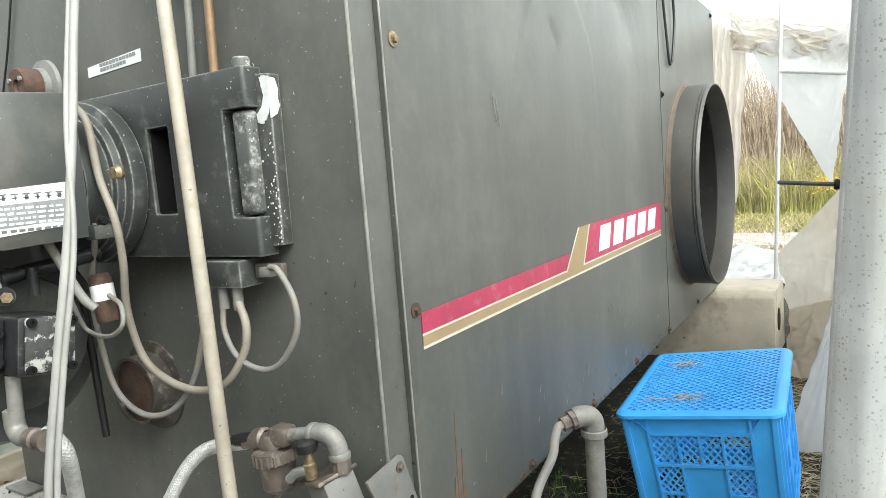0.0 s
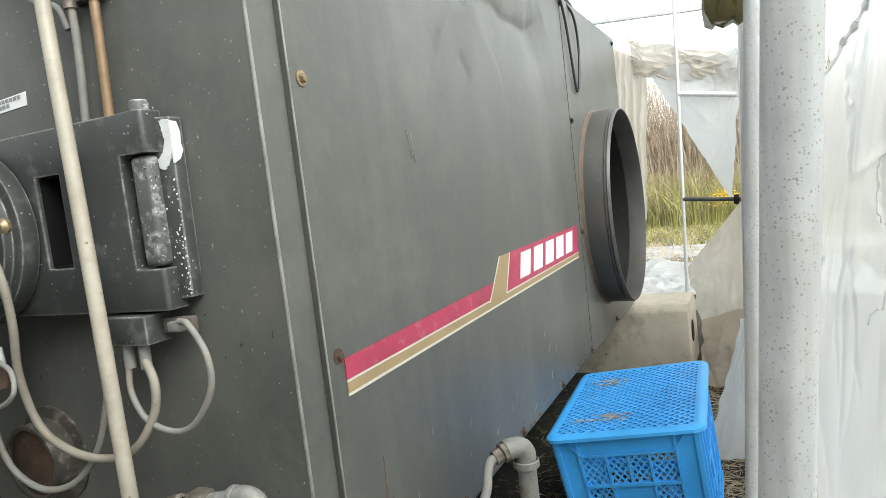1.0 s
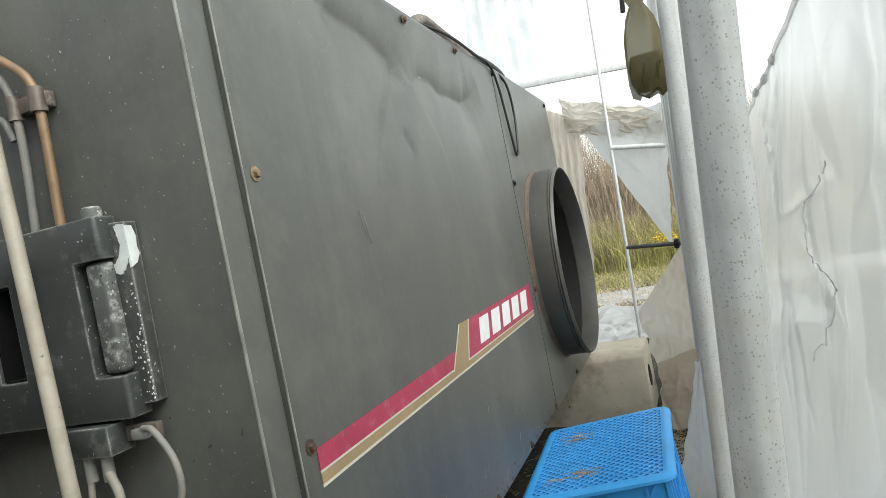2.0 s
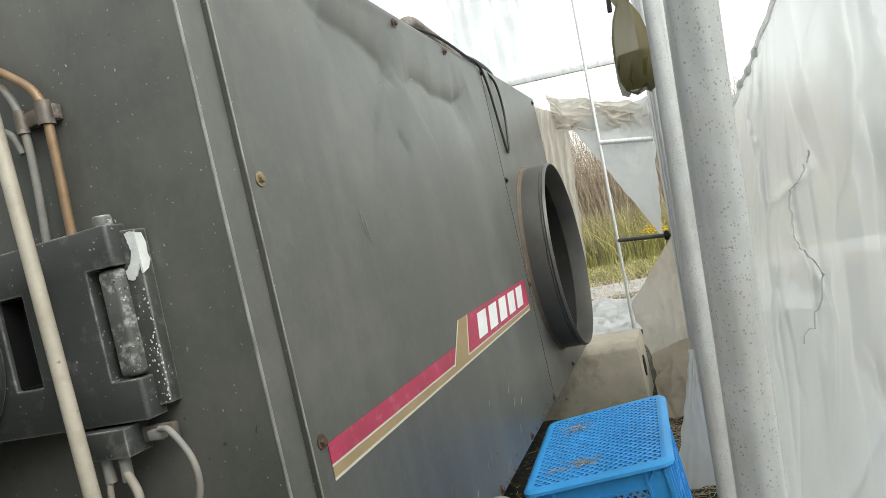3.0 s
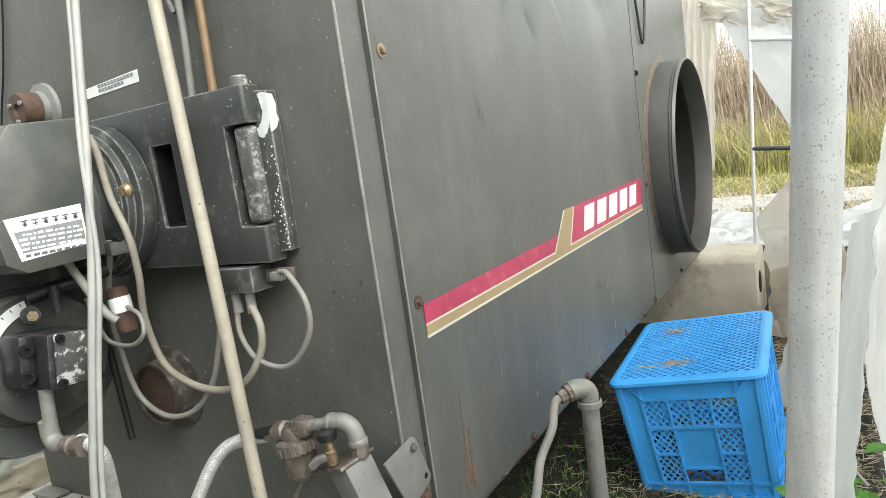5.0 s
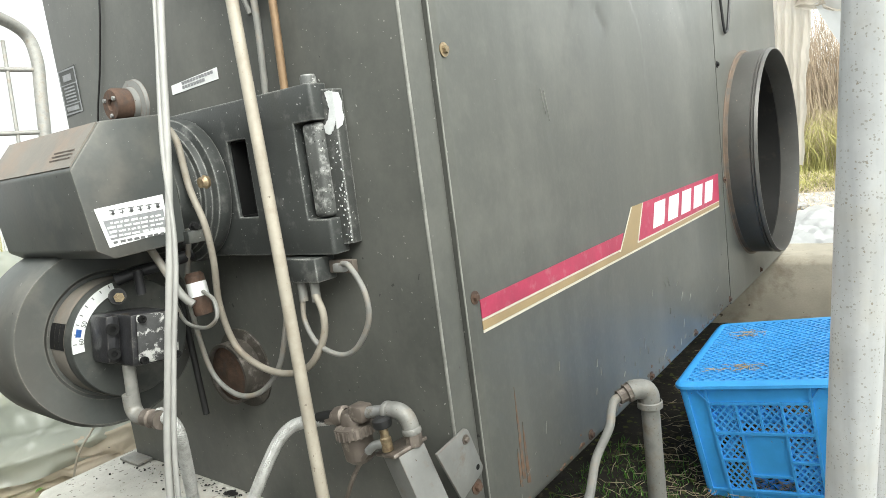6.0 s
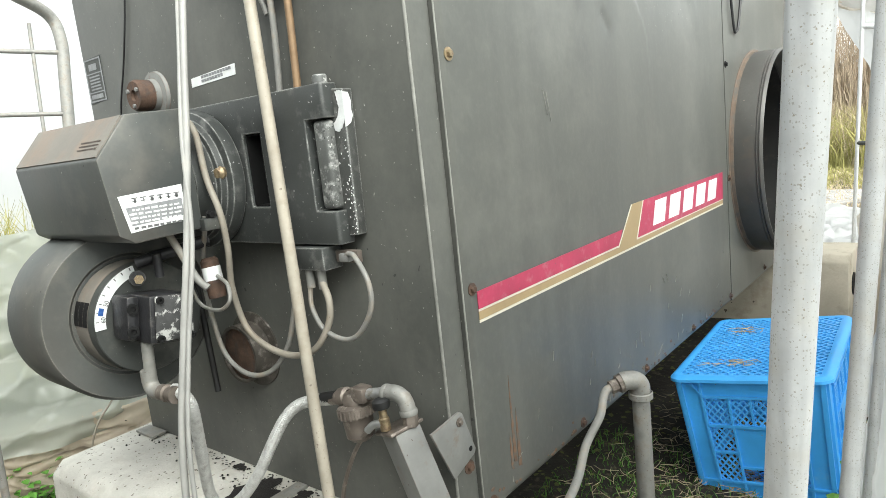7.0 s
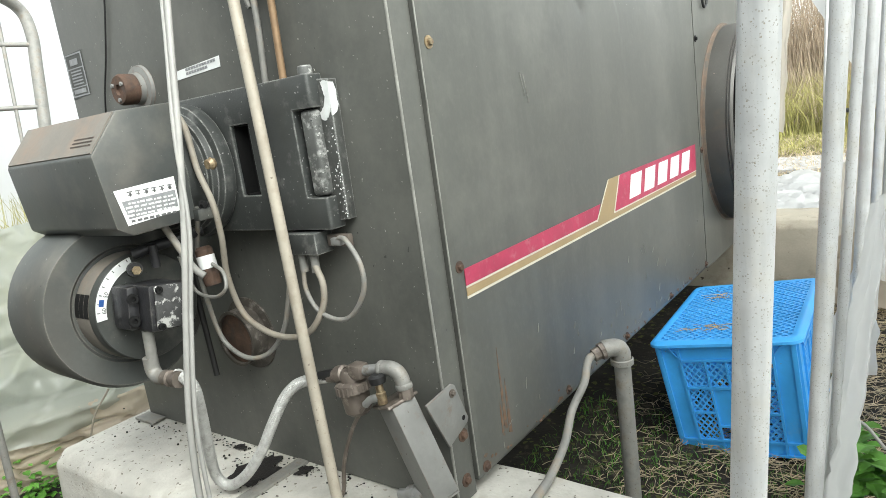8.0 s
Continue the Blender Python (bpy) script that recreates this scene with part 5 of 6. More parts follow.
def wall(parent, half, other, axis, sign, name):
    """One tapered wall of the crate: corner ribs, rails, meshed windows and a blank middle panel with a hand slot."""
    def place(u, v, h):
        k = 1 - 0.09 * (-v / CH)
        out = (other - 0.006) * (1 - 0.075 * (-v / CH)) + h
        return Vector((u * k, sign * out, v)) if axis == "y" else Vector((sign * out, u * k, v))

    def slab(bm, u0, u1, v0, v1, h0, h1):
        vs = [bm.verts.new(place(u, v, h)) for h in (h0, h1) for u, v in ((u0, v0), (u1, v0), (u1, v1), (u0, v1))]
        for f in ((0, 1, 2, 3), (4, 7, 6, 5), (0, 4, 5, 1), (1, 5, 6, 2), (2, 6, 7, 3), (3, 7, 4, 0)):
            bm.faces.new([vs[k] for k in f])
        return bm
    W = half - 0.006
    a = W * 0.68
    b = W * 0.30
    w = cpart(name, slab(bm_new(), -b, b, -0.131, -0.234, -0.005, -0.001), BLUE, parent)

    def bit(kind, *r):
        cpart(kind, slab(bm_new(), *r), BLUE, w)
    for s in (-1, 1):
        bit("corner_panel", s * a, s * W, -0.010, -CH, -0.004, 0.0)
        bit("rib", s * a - 0.004 * s, s * a + 0.003 * s, -0.012, -CH, -0.002, 0.006)
        bit("corner_rib", s * (W - 0.012), s * W, -0.010, -CH, 0.0, 0.006)
        bit("rib", s * b - 0.003, s * b + 0.003, -0.050, -CH, -0.004, 0.005)
        bit("rail", s * b, s * a, -0.194, -0.200, -0.004, 0.005)
    bit("top_band", -a, a, -0.010, -0.052, -0.004, 0.001)
    bit("rail", -a, a, -0.050, -0.056, -0.004, 0.006)
    for s in (-1, 1):
        u0, u1 = s * W * 0.80, s * W * 0.66
        rib_bm = bm_new()
        v = [rib_bm.verts.new(place(u, z, h)) for h in (0.0, 0.007) for u, z in ((u0, -0.016), (u1, -0.048), (u1 - s * 0.002, -0.054), (u0 + s * 0.004, -0.020))]
        for f in ((0, 1, 2, 3), (4, 7, 6, 5), (0, 4, 5, 1), (1, 5, 6, 2), (2, 6, 7, 3), (3, 7, 4, 0)):
            rib_bm.faces.new([v[k] for k in f])
        cpart("slanted_rib", rib_bm, BLUE, w)
    bit("rail", -a, a, -0.124, -0.131, -0.004, 0.006)
    bit("rib", -0.003, 0.003, -0.056, -0.124, -0.004, 0.003)
    bit("rail", -b, b, -0.232, -0.238, -0.004, 0.004)
    bit("bottom_band", -a, a, -0.276, -CH, -0.004, 0.0)
    bit("rail", -W, W, -0.272, -0.278, -0.004, 0.006)
    bit("foot_rail", -W, W, -CH + 0.006, -CH, -0.004, 0.009)
    for u0, u1, v0, v1 in ((-a, -b, -0.124, -0.056), (-b, -0.003, -0.124, -0.056), (0.003, b, -0.124, -0.056), (b, a, -0.124, -0.056), (-a, -b, -0.194, -0.131), (b, a, -0.194, -0.131), (-a, -b, -0.272, -0.200), (b, a, -0.272, -0.200)):
        cpart("window_mesh", lattice(bm_new(), u0, u1, v0, v1, 0.0135, 0.0021, 0.004, lambda u, v, h: place(u, v, h - 0.004)), BLUE, w)
    return w


wall(crate, CW, CL, "y", -1, "end_wall")
wall(crate, CW, CL, "y", 1, "end_wall")
wall(crate, CL, CW, "x", -1, "side_wall")
wall(crate, CL, CW, "x", 1, "side_wall")
cpart("base", lattice(bm_new(), -CW * 0.92, CW * 0.92, -CL * 0.92, CL * 0.92, 0.03, 0.005, 0.006, lambda u, v, h: Vector((u, v, -CH + h))), BLUE, crate)


def straws(n, at, length, r, seed, lift=0.004, wild=0.25):
    rng = random.Random(seed)
    bm = bm_new()
    for _ in range(n):
        p = at(rng)
        a = rng.uniform(0, 2 * math.pi)
        l = length * rng.uniform(0.4, 1.3)
        d = Vector((math.cos(a), math.sin(a), rng.uniform(-0.1, wild)))
        bend = Vector((-d.y, d.x, rng.uniform(-0.2, 0.4))) * l * rng.uniform(-0.2, 0.2)
        pts = [p, p + d * l * 0.5 + bend, p + d * l]
        pts = [Vector((q.x, q.y, max(q.z, ground_height(q.x, q.y) + lift))) for q in pts] if wild < 1 else pts
        k = [Vector((0, 0, r)), Vector((r * math.sin(a), -r * math.cos(a), -r * 0.6)), Vector((-r * math.sin(a), r * math.cos(a), -r * 0.6))]
        ring = [[bm.verts.new(q + o * (1 if i < 2 else 0.3)) for o in k] for i, q in enumerate(pts)]
        for a1, b1 in zip(ring, ring[1:]):
            for j in range(3):
                bm.faces.new((a1[j], a1[(j + 1) % 3], b1[(j + 1) % 3], b1[j]))
    return bm


for u, v, n, sp in ((-0.06, -0.03 - 0.13, 40, (0.075, 0.014)), (-0.085, 0.14, 34, (0.05, 0.02))):
    rng_bm = straws(n, lambda rng: CM @ Vector((u + rng.gauss(0, sp[0] * 0.45), v + rng.gauss(0, sp[1]), 0.003)), 0.035, 0.0009, 7 + n, 0.0, 0.05)
    solid("straw_tuft", rng_bm, STRAW, "wisp of dry straw lying on the crate lid", "straw", group="straw on the crate", kind="stuff")


# ---- stand pipe with elbow ----
stand = thing("stand_pipe", (0.096, 0.423, 0), "dull galvanised stand pipe with an elbow, rising from the soil", "pipe")
part("riser", rod(bm_new(), (0.094, 0.425, -0.02), (0.096, 0.423, 0.445), 0.0190, 24), GALV_DULL, stand)
part("elbow", tube(bm_new(), [(0.096, 0.423, 0.430), (0.096, 0.423, 0.452), (0.090, 0.416, 0.466), (0.076, 0.400, 0.470), (0.068, 0.391, 0.468)], 0.0205, 20), GALV_DULL, stand, "galvanised elbow fitting")
part("elbow_band", lathe(bm_new(), [(0.0235, 0), (0.026, 0.002), (0.026, 0.014), (0.0235, 0.016)], (0.096, 0.423, 0.424), (0, 0, 1), 24), GALV_DULL, stand)
part("gland", lathe(bm_new(), [(0.020, 0), (0.020, 0.012), (0.015, 0.014), (0.015, 0.030), (0, 0.03)], (0.070, 0.393, 0.468), (-0.6, -0.7, -0.25), 8), BROWN_GREY, stand)
stand.location += Vector((0.012, 0.0, -0.013))
cable("vinyl_conduit", [(0.070, 0.378, 0.449), (0.060, 0.358, 0.446), (0.064, 0.33, 0.434), (0.070, 0.30, 0.412), (0.060, 0.25, 0.368), (0.079, 0.17, 0.336), (0.104, 0.056, 0.330), (0.112, -0.005, 0.330), (0.12, -0.10, 0.329), (0.12, -0.22, 0.329)], 0.0088, CABLE_GREY, "grey vinyl conduit from the stand pipe over the concrete base", "conduit", 12)

# ---- greenhouse frame pipes ----
def frame_pipe(x, y, r, lean, label, back=0.0, top=2.6):
    """A pipe that passes (x, y) at 0.9 m and leans by so much a metre."""
    ends = [(x + lean * (z - 0.9), y + back * (z - 0.9), z) for z in (-0.05, top)]
    return solid("frame_pipe", rod(bm_new(), *ends, r, 28), GALV, label, "pipe", group="greenhouse frame pipes")


frame_pipe(0.5653, -0.331, 0.0163, 0.0697, "spotted galvanised greenhouse pipe standing before the heater's corner", -0.0475)
frame_pipe(0.5493, 0.300, 0.0150, 0.066, "galvanised greenhouse frame pipe beside the crate", -0.015)
frame_pipe(0.572, 0.352, 0.0085, 0.066, "thin galvanised pipe tied beside a frame pipe")
frame_pipe(0.540, 1.02, 0.0145, 0.055, "galvanised greenhouse frame pipe against the film")
frame_pipe(0.528, 1.64, 0.0145, 0.055, "galvanised greenhouse frame pipe with a black clip")
frame_pipe(0.522, 2.26, 0.0145, 0.05, "galvanised greenhouse frame pipe near the torn end")
frame_pipe(0.507, 2.80, 0.0145, 0.05, "galvanised corner pipe of the torn end wall")


# ---- films ----
def patch(name, corners, nu, nv, amp, freq, mat, label, seed=0, folds=0.0, fold_n=8, category="film", trim=None, creases=0):
    """A film stretched between four corners, with soft creases and upright folds."""
    c = [Vector(q) for q in corners]
    nrm = (c[1] - c[0]).cross(c[3] - c[0]).normalized()

    rng = random.Random(seed + 500)
    lines = []
    for _ in range(creases):
        a, l = rng.uniform(0, math.pi), rng.uniform(0.08, 0.40)
        lines.append((rng.random(), rng.random(), math.cos(a), math.sin(a), l, rng.choice((-1, 1)) * rng.uniform(0.25, 0.8) * amp, rng.uniform(0.012, 0.04)))

    def at(u, v):
        p = c[0].lerp(c[1], u).lerp(c[3].lerp(c[2], u), v)
        crease = 0.0
        for cu, cv, ca, sa, l, deep, wide in lines:
            k, d = (u - cu) * ca + (v - cv) * sa, abs(-(u - cu) * sa + (v - cv) * ca)
            if abs(k) < l and d < 5 * wide:
                crease += deep * math.exp(-d / wide) * (1 - (k / l) ** 2)
        q = p * freq + Vector((seed * 7.3, seed * 3.1, 0))
        h = amp * (noise.noise(q) + 0.5 * (1 - 2 * abs(noise.noise(q * 2.3))) + 0.25 * (1 - 2 * abs(noise.noise(q * 5.1))))
        h += folds * math.sin(u * fold_n * 6.28 + 2.5 * noise.noise(Vector((v * 2, seed, u * 3)))) * (0.4 + 0.6 * v)
        e = 0.6 * amp * noise.noise(q * 3.0 + Vector((5, 5, 5)))
        return p + nrm * (h + crease) + (c[1] - c[0]).normalized() * e * (1 if 0 < u < 1 else 1.6) + (c[3] - c[0]).normalized() * e * 0.8
    return solid(name, sheet(bm_new(), at, nu, nv), mat, label, category, angle=180)


SIDE = [Vector(q) for q in ((0.68, -1.6, -0.02), (0.62, 3.2, -0.02), (0.88, 3.2, 1.24), (0.88, -1.6, 1.66))]
rng = random.Random(77)
FOLDS = []
for _ in range(110):
    fy, fz, fa, fl = rng.uniform(-0.4, 2.9), rng.uniform(0.1, 1.35), rng.choice((rng.gauss(1.2, 0.25), rng.gauss(2.1, 0.35), rng.gauss(0.6, 0.3))), rng.uniform(0.12, 0.55)
    FOLDS.append((fy, fz, math.cos(fa), math.sin(fa), fl, rng.choice((-1, 1)) * rng.uniform(0.004, 0.012), rng.choice((rng.uniform(0.005, 0.010), rng.uniform(0.02, 0.05)))))
FOLDS += [(1.55, 1.12, -0.30, 0.954, 0.24, 0.020, 0.016), (1.38, 1.02, 0.36, 0.933, 0.22, 0.016, 0.014), (1.70, 1.05, -0.58, 0.815, 0.26, -0.014, 0.022), (1.45, 0.95, 0.70, 0.714, 0.18, 0.018, 0.012), (1.25, 0.62, 0.50, 0.866, 0.35, 0.014, 0.020), (1.05, 0.50, 0.30, 0.954, 0.40, 0.012, 0.018)]


def side_film_at(u, v):
    """The hanging side film: nearly flat, with a soft swell and crossing slanted creases."""
    p = SIDE[0].lerp(SIDE[1], u).lerp(SIDE[3].lerp(SIDE[2], u), v)
    h = 0.018 * noise.noise(p * 1.3 + Vector((4, 0, 0))) + 0.004 * noise.noise(p * 5)
    for fy, fz, c, s, l, deep, wide in FOLDS:
        ey, ez = p.y - fy, p.z - fz
        k = ey * c + ez * s
        if abs(k) < l:
            d = abs(-ey * s + ez * c)
            if d < 5 * wide:
                h += deep * math.exp(-d / wide) * (1 - (k / l) ** 2)
    e = 0.012 * noise.noise(Vector((p.y * 5, 3, 1))) if v > 0.99 else 0
    return p + Vector((-h, 0, e))


side_film = solid("side_wall_film", sheet(bm_new(), side_film_at, 420, 140), FILM, "milky greenhouse film hanging along the frame pipes", "film", angle=180)


def film_uv(y, z):
    u = (y + 1.6) / 4.8
    return u, (z + 0.02) / (lerp(1.66, 1.24, u) + 0.02)


# ribbon laid over the film to draw the grey fold shade of a tear
TEAR_SHADE = [(0.646, 1.01, 0.002), (0.72, 0.973, 0.007), (0.886, 0.934, 0.012), (0.905, 0.905, 0.014), (0.925, 0.824, 0.012), (0.78, 0.80, 0.009), (0.60, 0.777, 0.011), (0.69, 0.677, 0.013), (0.84, 0.573, 0.003)]
bm = bm_new()
vs = []
for i in range(len(TEAR_SHADE) - 1):
    for k in range(5):
        t = k / 5
        y, z, w = (lerp(TEAR_SHADE[i][n], TEAR_SHADE[i + 1][n], t) for n in range(3))
        j = noise.noise(Vector((i * 2.1 + t * 3, 0, 7)))
        w *= 0.30 + 0.4 * j
        y += 0.05 * j
        z += 0.012 * noise.noise(Vector((i * 2.1 + t * 4, 5, 7)))
        row = []
        for m in (-0.5, 0.0, 0.5):
            row.append(bm.verts.new(side_film_at(*film_uv(y + m * w * 1.6, z + m * w * 0.3)) + Vector((-0.002 - 0.003 * (m == 0), 0, 0))))
        vs.append(row)
for p, q in zip(vs, vs[1:]):
    for k in (0, 1):
        bm.faces.new((p[k], p[k + 1], q[k + 1], q[k]))
part("tear_shade", bm, FILM_EDGE, side_film, "jagged tear in the film, its grey fold shade drawn as a ribbon", 180)
part("hem", tube(bm_new(), [side_film_at(i / 40, 1.0) + Vector((-0.004, 0, -0.004)) for i in range(41)], 0.008, 8, 2), FILM_EDGE, side_film, "rolled hem along the film's upper edge", 180)
for y in (1.62, 1.86, 2.10):
    c = side_film_at(*film_uv(y, lerp(1.66, 1.24, (y + 1.6) / 4.8)))
    part("film_clip", box(bm_new(), c.x - 0.014, c.x + 0.008, y - 0.05, y + 0.05, c.z - 0.022, c.z + 0.004, 0.004), FILM_EDGE, side_film, "grey clip along the film's upper edge")

patch("skirt_film", [(0.45, 0.40, 0.02), (0.54, 0.27, 0.02), (0.635, 0.27, 0.82), (0.602, 0.37, 0.78)], 20, 50, 0.012, 7.0, FILM_WHITE, "loose white film strip hanging beside a frame pipe", 3, 0.006, 2)

patch("film_strip", [(0.34, 1.50, -0.02), (0.52, 1.50, -0.01), (0.525, 1.50, 0.45), (0.485, 1.50, 0.46)], 30, 40, 0.010, 6.0, FILM_WHITE, "bluish-white film strip hanging low behind the crate", 13, 0.006, 3, creases=12)

# torn end wall
patch("end_film_strip", [(-0.15, 2.93, 0.74), (0.015, 2.93, 0.68), (0.085, 2.92, 1.50), (-0.09, 2.92, 1.62)], 60, 60, 0.012, 4, FILM_DIRTY, "dirty gathered strip of film hanging in the torn end wall", 4, 0.014, 5, creases=20)
patch("end_film_flap", [(0.095, 2.90, 1.45), (0.445, 2.88, 0.745), (0.535, 2.82, 1.44), (0.525, 2.83, 1.48)], 50, 50, 0.012, 6, FILM_WHITE, "white triangular flap of torn film in the end wall", 5, creases=40)
patch("end_film_roll", [(0.01, 2.90, 1.45), (0.00, 2.89, 1.64), (0.53, 2.83, 1.44), (0.535, 2.83, 1.30)], 50, 110, 0.026, 4, FILM_DIRTY, "bunched dirty film across the torn end wall", 6, 0.016, 1.7, creases=110)
patch("end_film_corner", [(0.26, 2.95, 0.04), (0.62, 2.95, 0.0), (0.515, 2.95, 0.775), (0.195, 2.95, 0.405)], 44, 44, 0.02, 6, FILM_DIRTY, "dirty film hanging in the corner by the rear base", 7, creases=30)
patch("floor_film", [(0.30, 2.10, 0.03), (0.62, 2.00, 0.05), (0.60, 2.72, 0.26), (0.27, 2.78, 0.14)], 50, 50, 0.020, 2.5, FILM_BROWN, "crumpled dirty film on the soil behind the crate", 8, creases=36)
patch("ground_film", [(-2.6, 3.9, 0.05), (1.3, 3.9, 0.05), (1.1, 5.45, 0.05), (-2.6, 5.6, 0.05)], 150, 80, 0.06, 5, FILM_WHITE, "crumpled white film lying on the ground outside", 9)

# pipe ladder in the end wall
ladder = thing("pipe_frame", (0.24, 2.85, 0.0), "thin galvanised pipe frame in the torn end wall", "frame")
part("upright", rod(bm_new(), (0.185, 2.85, 0.0), (0.262, 2.85, 2.1), 0.009, 14), GALV, ladder)
part("rail", rod(bm_new(), (0.236, 2.85, 1.312), (0.505, 2.82, 1.262), 0.013, 12), GALV, ladder)
part("rail", rod(bm_new(), (0.214, 2.85, 0.778), (0.50, 2.82, 0.752), 0.011, 12), PAINT_DARK, ladder, "dark rail with a clamp")
part("clamp", lathe(bm_new(), [(0.022, -0.012), (0.026, 0), (0.022, 0.012)], (0.465, 2.822, 0.755), (1, 0, -0.08), 16), BLACK, ladder)
part("purlin", box(bm_new(), -0.5, 0.5, -0.012, 0.012, -0.016, 0.016, 0.002, Matrix.Translation((0.11, 3.1, 1.782)) @ Matrix.Rotation(0.075, 4, "Y")), GALV, ladder)

# hanging bag of murky water on the frame pipe
bag = thing("hanging_bag", (0.51, 0.35, 1.16), "cloudy plastic bag with murky green water hanging on a frame pipe", "bag")
bm = bm_new()
for i, (z, a, b) in enumerate(((1.156, 0.020, 0.006), (1.162, 0.030, 0.013), (1.185, 0.034, 0.018), (1.215, 0.033, 0.015), (1.25, 0.029, 0.012), (1.28, 0.022, 0.010), (1.305, 0.010, 0.008), (1.33, 0.020, 0.010))):
    ring_v = [bm.verts.new((0.508 + a * math.cos(k * 0.3927) * (1 + 0.10 * math.sin(k * 3 + z * 30)), 0.355 + b * math.sin(k * 0.3927) * (1 + 0.35 * math.cos(k * 3 + z * 60)), z + 0.006 * math.sin(k * 2.1))) for k in range(16)]
    if i:
        for k in range(16):
            bm.faces.new((prev[k], prev[(k + 1) % 16], ring_v[(k + 1) % 16], ring_v[k]))
    else:
        bm.faces.new(ring_v)
    prev = ring_v
part("pouch", bm, BAG, bag, angle=180)
bm = bm_new()
lathe(bm, [(0, 1.160), (0.024, 1.163), (0.031, 1.180), (0.031, 1.205), (0.025, 1.222), (0, 1.224)], (0, 0, 0), (0, 0, 1), 20)
bmesh.ops.transform(bm, matrix=Matrix.Translation((0.508, 0.355, 0)) @ Matrix.Diagonal((1, 0.45, 1, 1)), verts=bm.verts)
part("murky_water", bm, MURK, bag)
bag.location += Vector((0.022, 0, 0.012))
part("tie", tube(bm_new(), [(0.508, 0.355, 1.31), (0.512, 0.362, 1.34), (0.528, 0.384, 1.37), (0.55, 0.40, 1.36)], 0.004, 8), CABLE_BLACK, bag)

patch("clear_film_strip", [(-0.50, 3.6, 0.02), (-0.22, 3.6, 0.02), (-0.12, 3.6, 2.6), (-0.62, 3.6, 2.6)], 30, 40, 0.04, 3, FILM_CLEAR, "clear creased film hanging behind the heater", 12, 0.02, 5)

# ---- the far side of the greenhouse ----
patch("far_wall_film", [(-3.5, -3.5, 0.7), (-3.5, 5.0, 0.7), (-3.3, 5.0, 3.0), (-3.3, -3.5, 3.0)], 60, 20, 0.05, 1.5, FILM_WHITE, "white film of the greenhouse's far wall", 20, 0.02, 12)
far = thing("far_wall_frame", (-3.1, 0.6, 0), "pale galvanised pipe frame along the greenhouse's far wall", "frame")
part("post", tube(bm_new(), [(-3.1, 0.60, 0.0), (-3.1, 0.66, 0.9), (-3.1, 0.72, 1.5), (-3.1, 0.74, 1.72), (-3.1, 0.70, 1.85), (-3.0, 0.5, 1.92)], 0.030, 14), GALV_DULL, far)
part("rail", rod(bm_new(), (-3.1, -0.6, 1.365), (-3.1, 0.70, 1.345), 0.012), GALV_DULL, far)
part("rail", rod(bm_new(), (-3.1, -0.6, 1.66), (-3.1, 0.72, 1.66), 0.012), GALV_DULL, far)
for y in (0.30, 0.56):
    part("rung", rod(bm_new(), (-3.1, y, 1.1), (-3.1, y + 0.04, 1.80), 0.009), GALV_DULL, far)
patch("heaped_film", [(-1.84, -0.75, 0.16), (-1.42, 0.40, 0.18), (-1.78, 0.55, 0.92), (-1.98, -0.75, 0.76)], 110, 90, 0.035, 2.4, FILM_GROUND, "heap of grey-green translucent film beside the heater", 22, 0.004, 3, creases=130)
patch("dirty_film_fold", [(-1.80, -0.50, 0.03), (-1.34, 0.26, 0.05), (-1.38, 0.28, 0.26), (-1.84, -0.50, 0.25)], 80, 50, 0.045, 5, FILM_BROWN, "brown dirty fold of film at the foot of the heap", 24, creases=40)
solid("marker_wire", tube(bm_new(), [(-1.42, -0.12, 0.0), (-1.43, -0.13, 0.12), (-1.40, -0.11, 0.25), (-1.36, -0.06, 0.34)], 0.003, 6), PVC_CREAM, "thin pale wire stuck in the soil beside the film", "wire")

# board wall behind the path, out of view, added to darken the heater's front
bm = bm_new()
for k in range(23):
    box(bm, -3.5 + 0.2 * k, -3.304 + 0.2 * k, -2.03 - 0.004 * (k % 3), -2.0 - 0.004 * (k % 3), 0.0, 1.85, 0.003)
solid("unseen_light_block", bm, BLOCK_BOARD, "unseen dark board wall added to keep low light off the heater's front", "wall", kind="structure")
solid("leaning_stake", rod(bm_new(), (-1.101, -0.45, -0.02), (-1.016, -0.45, 0.75), 0.0085, 14), GALV_DULL, "thin grey pipe stake leaning beside the heaped film", "stake")

# no opening is cut: a black disc gives the hole its shade
solid("block_hole", lathe(bm_new(), [(0.052, 0), (0.050, 0.0035), (0.0, 0.0035)], (0.2375, 2.52, 0.17), (1, 0, 0), 24), BLACK, "round hole in the rear base block's end, its shade drawn as a black disc", "hole")

cable("wire_loop", [(0.514, 0.55, 0.106), (0.511, 0.55, 0.212), (0.519, 0.55, 0.272), (0.536, 0.55, 0.292), (0.565, 0.55, 0.285), (0.602, 0.55, 0.237)], 0.0035, CABLE_WHITE, "thin white plastic tube arching over the weeds", "tube")


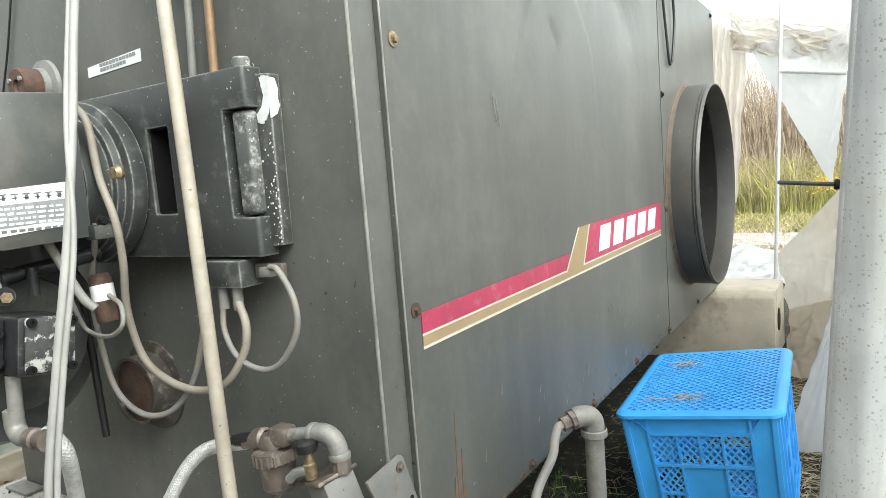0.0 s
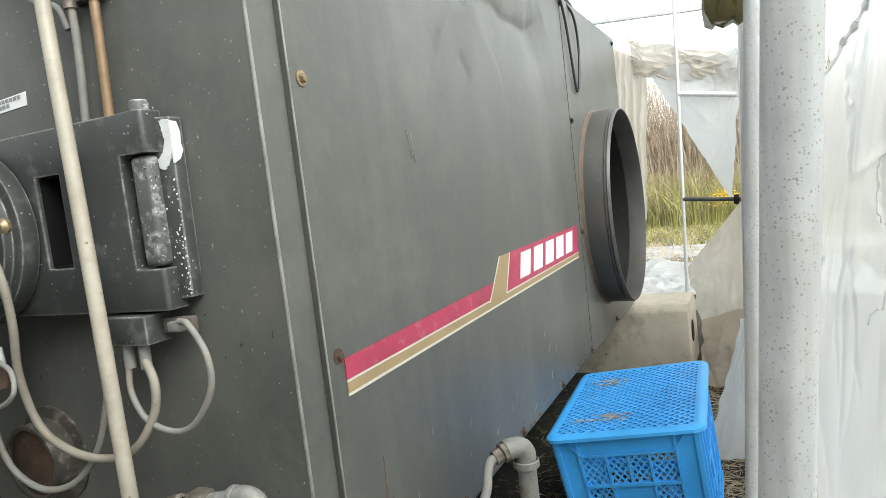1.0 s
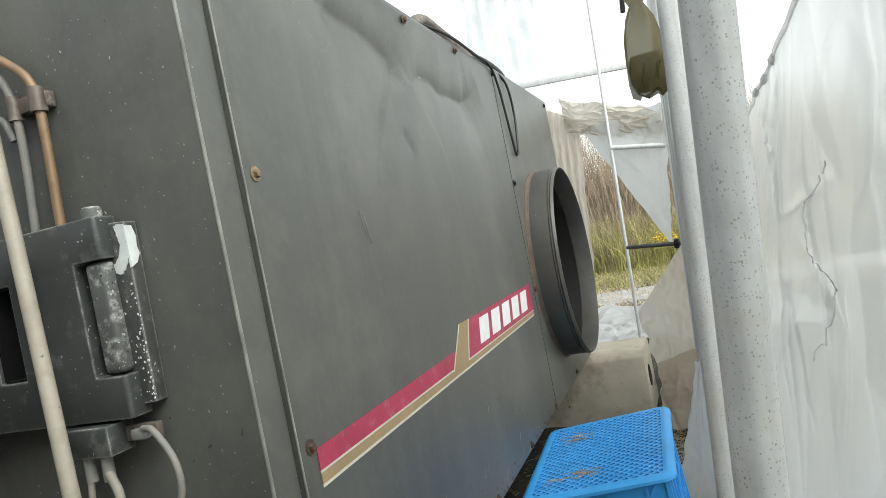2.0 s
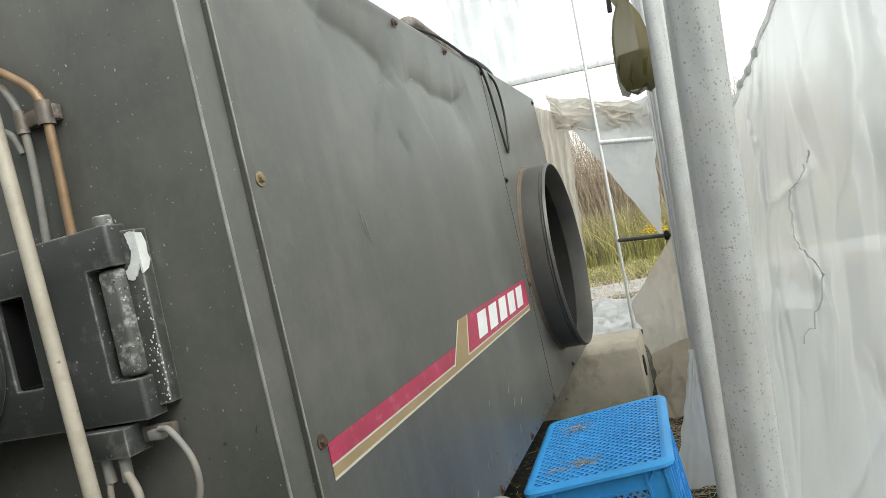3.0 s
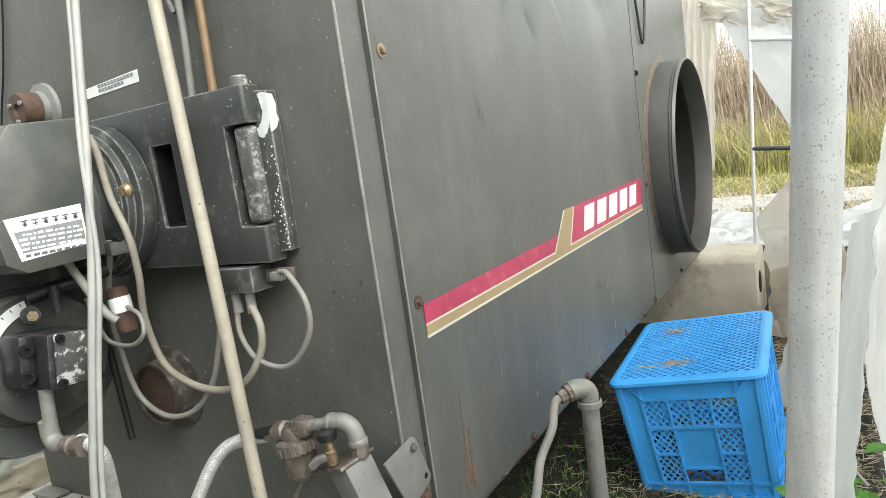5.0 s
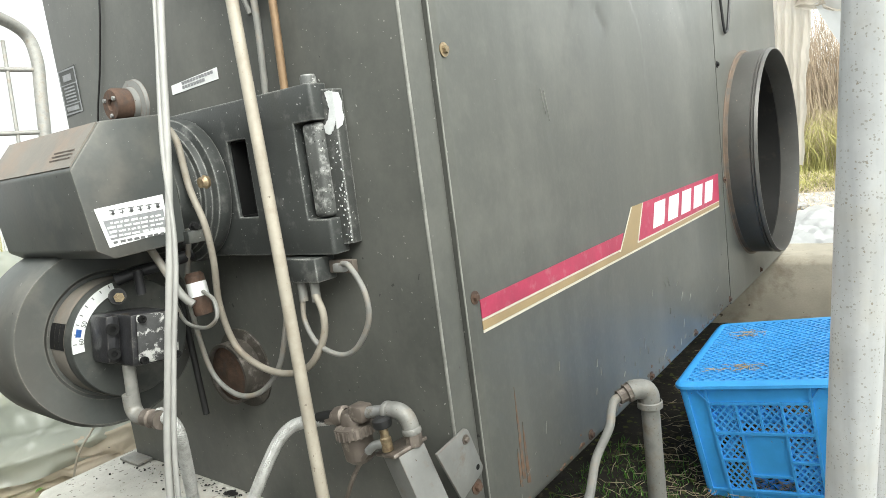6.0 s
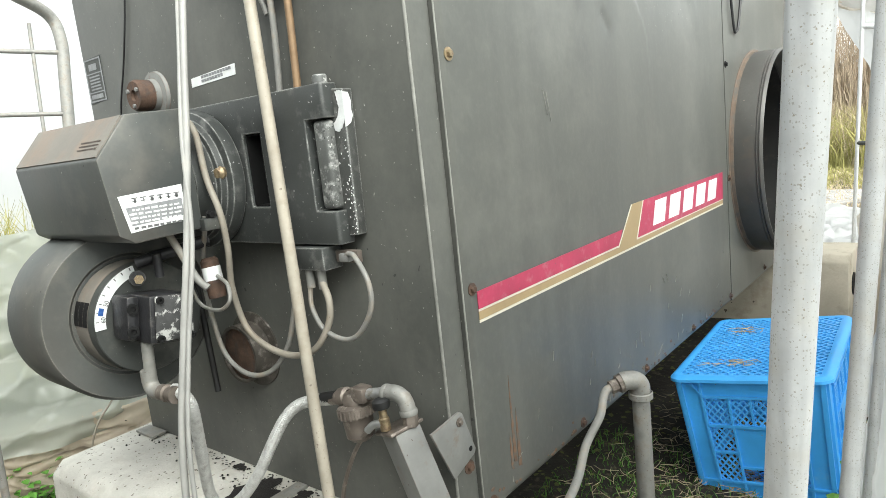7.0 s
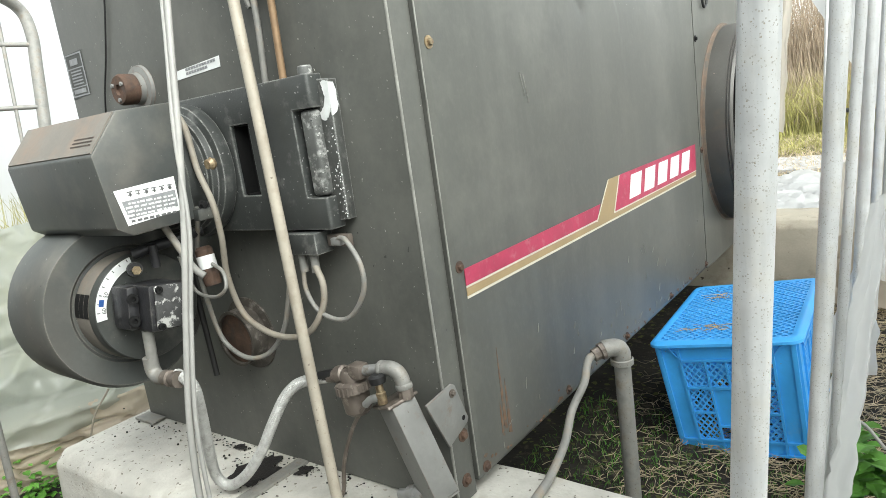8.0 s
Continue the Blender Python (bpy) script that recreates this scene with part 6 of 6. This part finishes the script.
# ---- growth outside the torn end, and litter on the soil ----
def blades(n, x0, x1, y0, y1, h0, h1, w, lean, seed, segs=3):
    rng = random.Random(seed)
    verts, faces = [], []
    for _ in range(n):
        x, y = rng.uniform(x0, x1), rng.uniform(y0, y1)
        h = rng.uniform(h0, h1)
        a = rng.uniform(0, 6.283)
        dx, dy = math.cos(a), math.sin(a)
        k = rng.uniform(0.1, 1.0) * lean * h
        b = rng.uniform(0, 6.283)
        bx, by = math.cos(b) * k, math.sin(b) * k
        base = len(verts)
        for s in range(segs + 1):
            t = s / segs
            ww = w * (1 - t * 0.85)
            px, py, pz = x + bx * t * t, y + by * t * t, h * t * (1 - 0.15 * t * (k / h))
            verts.append((px - dx * ww, py - dy * ww, pz))
            verts.append((px + dx * ww, py + dy * ww, pz))
        for s in range(segs):
            i = base + 2 * s
            faces.append((i, i + 1, i + 3, i + 2))
    return verts, faces


def growth(name, data, mat, label, category):
    me = bpy.data.meshes.new(name)
    me.from_pydata(data[0], [], data[1])
    me.materials.append(mat)
    return tagged(new(name, me), label, category, kind="stuff")


growth("dry_reeds", blades(13000, -6.5, 3.2, 10.8, 13.0, 1.3, 2.75, 0.008, 0.30, 1), REED, "dense stand of dry brown reeds behind the greenhouse", "reeds")
growth("meadow_grass", blades(9000, -5.5, 2.8, 9.3, 10.9, 0.2, 0.95, 0.007, 0.9, 2), GRASS, "long yellow-green meadow grass", "grass")
growth("tall_dry_grass", blades(4500, -5.5, 2.8, 9.5, 11.0, 0.3, 1.2, 0.006, 0.8, 3), STRAW, "dry straw-coloured grass among the green", "grass")
growth("mown_straw", blades(16000, -4.0, 2.0, 5.4, 9.4, 0.02, 0.10, 0.006, 2.2, 4), STRAW, "cut dry grass lying beside the path", "grass")
growth("short_grass", blades(7000, -4.0, 2.0, 7.3, 9.4, 0.02, 0.16, 0.005, 1.5, 6), GRASS, "short green grass beside the path", "grass")
growth("bank_grass", blades(1800, -3.46, -3.2, -0.6, 1.3, 0.55, 0.97, 0.006, 0.5, 8), GRASS, "yellow-green grass at the foot of the far film", "grass")
solid("gravel_path", box(bm_new(), -8, 4, 6.15, 7.15, 0.0, 0.03, 0), GRAVEL, "grey gravel path outside the greenhouse", "path", kind="structure")


def beside_crate(rng):
    x, y = rng.triangular(-0.25, 0.75, 0.5), rng.uniform(0.15, 2.2)
    return Vector((x, y, ground_height(x, y) + 0.012))


solid("straw_litter", straws(5200, beside_crate, 0.055, 0.0009, 11), STRAW, "dry straw and stalks scattered on the soil", "straw", kind="stuff")
weeds = blades(2600, -0.3, 0.5, 0.15, 1.1, 0.008, 0.035, 0.0016, 1.6, 5)
growth("small_weeds", ([(x, y, z + ground_height(x, y)) for x, y, z in weeds[0]], weeds[1]), LEAF, "small green weeds on the soil beside the heater", "weeds")


def leaf_bush(name, centre, spread, n, size, seed, label):
    """A low weed: many small pointed leaves on short stalks."""
    rng = random.Random(seed)
    verts, faces = [], []
    for _ in range(n):
        p = Vector((rng.gauss(0, spread), rng.gauss(0, spread), abs(rng.gauss(0.05, 0.045)))) + Vector(centre)
        a, t = rng.uniform(0, 6.283), rng.uniform(-0.2, 0.7)
        d = Vector((math.cos(a), math.sin(a), t)).normalized()
        w = d.cross(Vector((0, 0, 1))).normalized()
        l = size * rng.uniform(0.6, 1.3)
        drop = Vector((0, 0, -0.25 * l))
        b = len(verts)
        for f, s in ((0, 0.0), (0.25, 0.26), (0.55, 0.34), (0.85, 0.16), (1.0, 0.0)):
            c = p + d * l * f + drop * f * f
            lift = Vector((0, 0, 0.08 * l))
            verts += [c - w * l * s + lift * (s > 0), c, c + w * l * s + lift * (s > 0)]
        for k in range(4):
            i = b + 3 * k
            faces += [(i, i + 1, i + 4, i + 3), (i + 1, i + 2, i + 5, i + 4)]
    return growth(name, ([tuple(v) for v in verts], faces), LEAF, label, "weeds")


leaf_bush("leafy_weed", (-1.633, -0.21, 0.0), 0.05, 210, 0.028, 31, "bright green leafy weeds by the concrete base")
leaf_bush("leafy_weed", (0.555, 0.60, 0.10), 0.045, 160, 0.05, 32, "bright green leafy weed behind the loose film")
rng = random.Random(41)
petals = ([], [])
for _ in range(120):
    c = Vector((rng.gauss(0.19, 0.12), rng.uniform(9.1, 9.3), rng.gauss(0.44, 0.06)))
    for k in range(3):
        a, l = rng.uniform(0, 6.283), rng.uniform(0.014, 0.026)
        d, e = Vector((math.cos(a), math.sin(a), 0.5)) * l, Vector((-math.sin(a), math.cos(a), 0.4)) * l * 0.6
        i = len(petals[0])
        petals[0].extend([tuple(c), tuple(c + d * 0.5 + e), tuple(c + d), tuple(c + d * 0.5 - e)])
        petals[1].append((i, i + 1, i + 2, i + 3))
growth("flower_clump", petals, FLOWER, "yellow flowers in the meadow grass", "flowers")
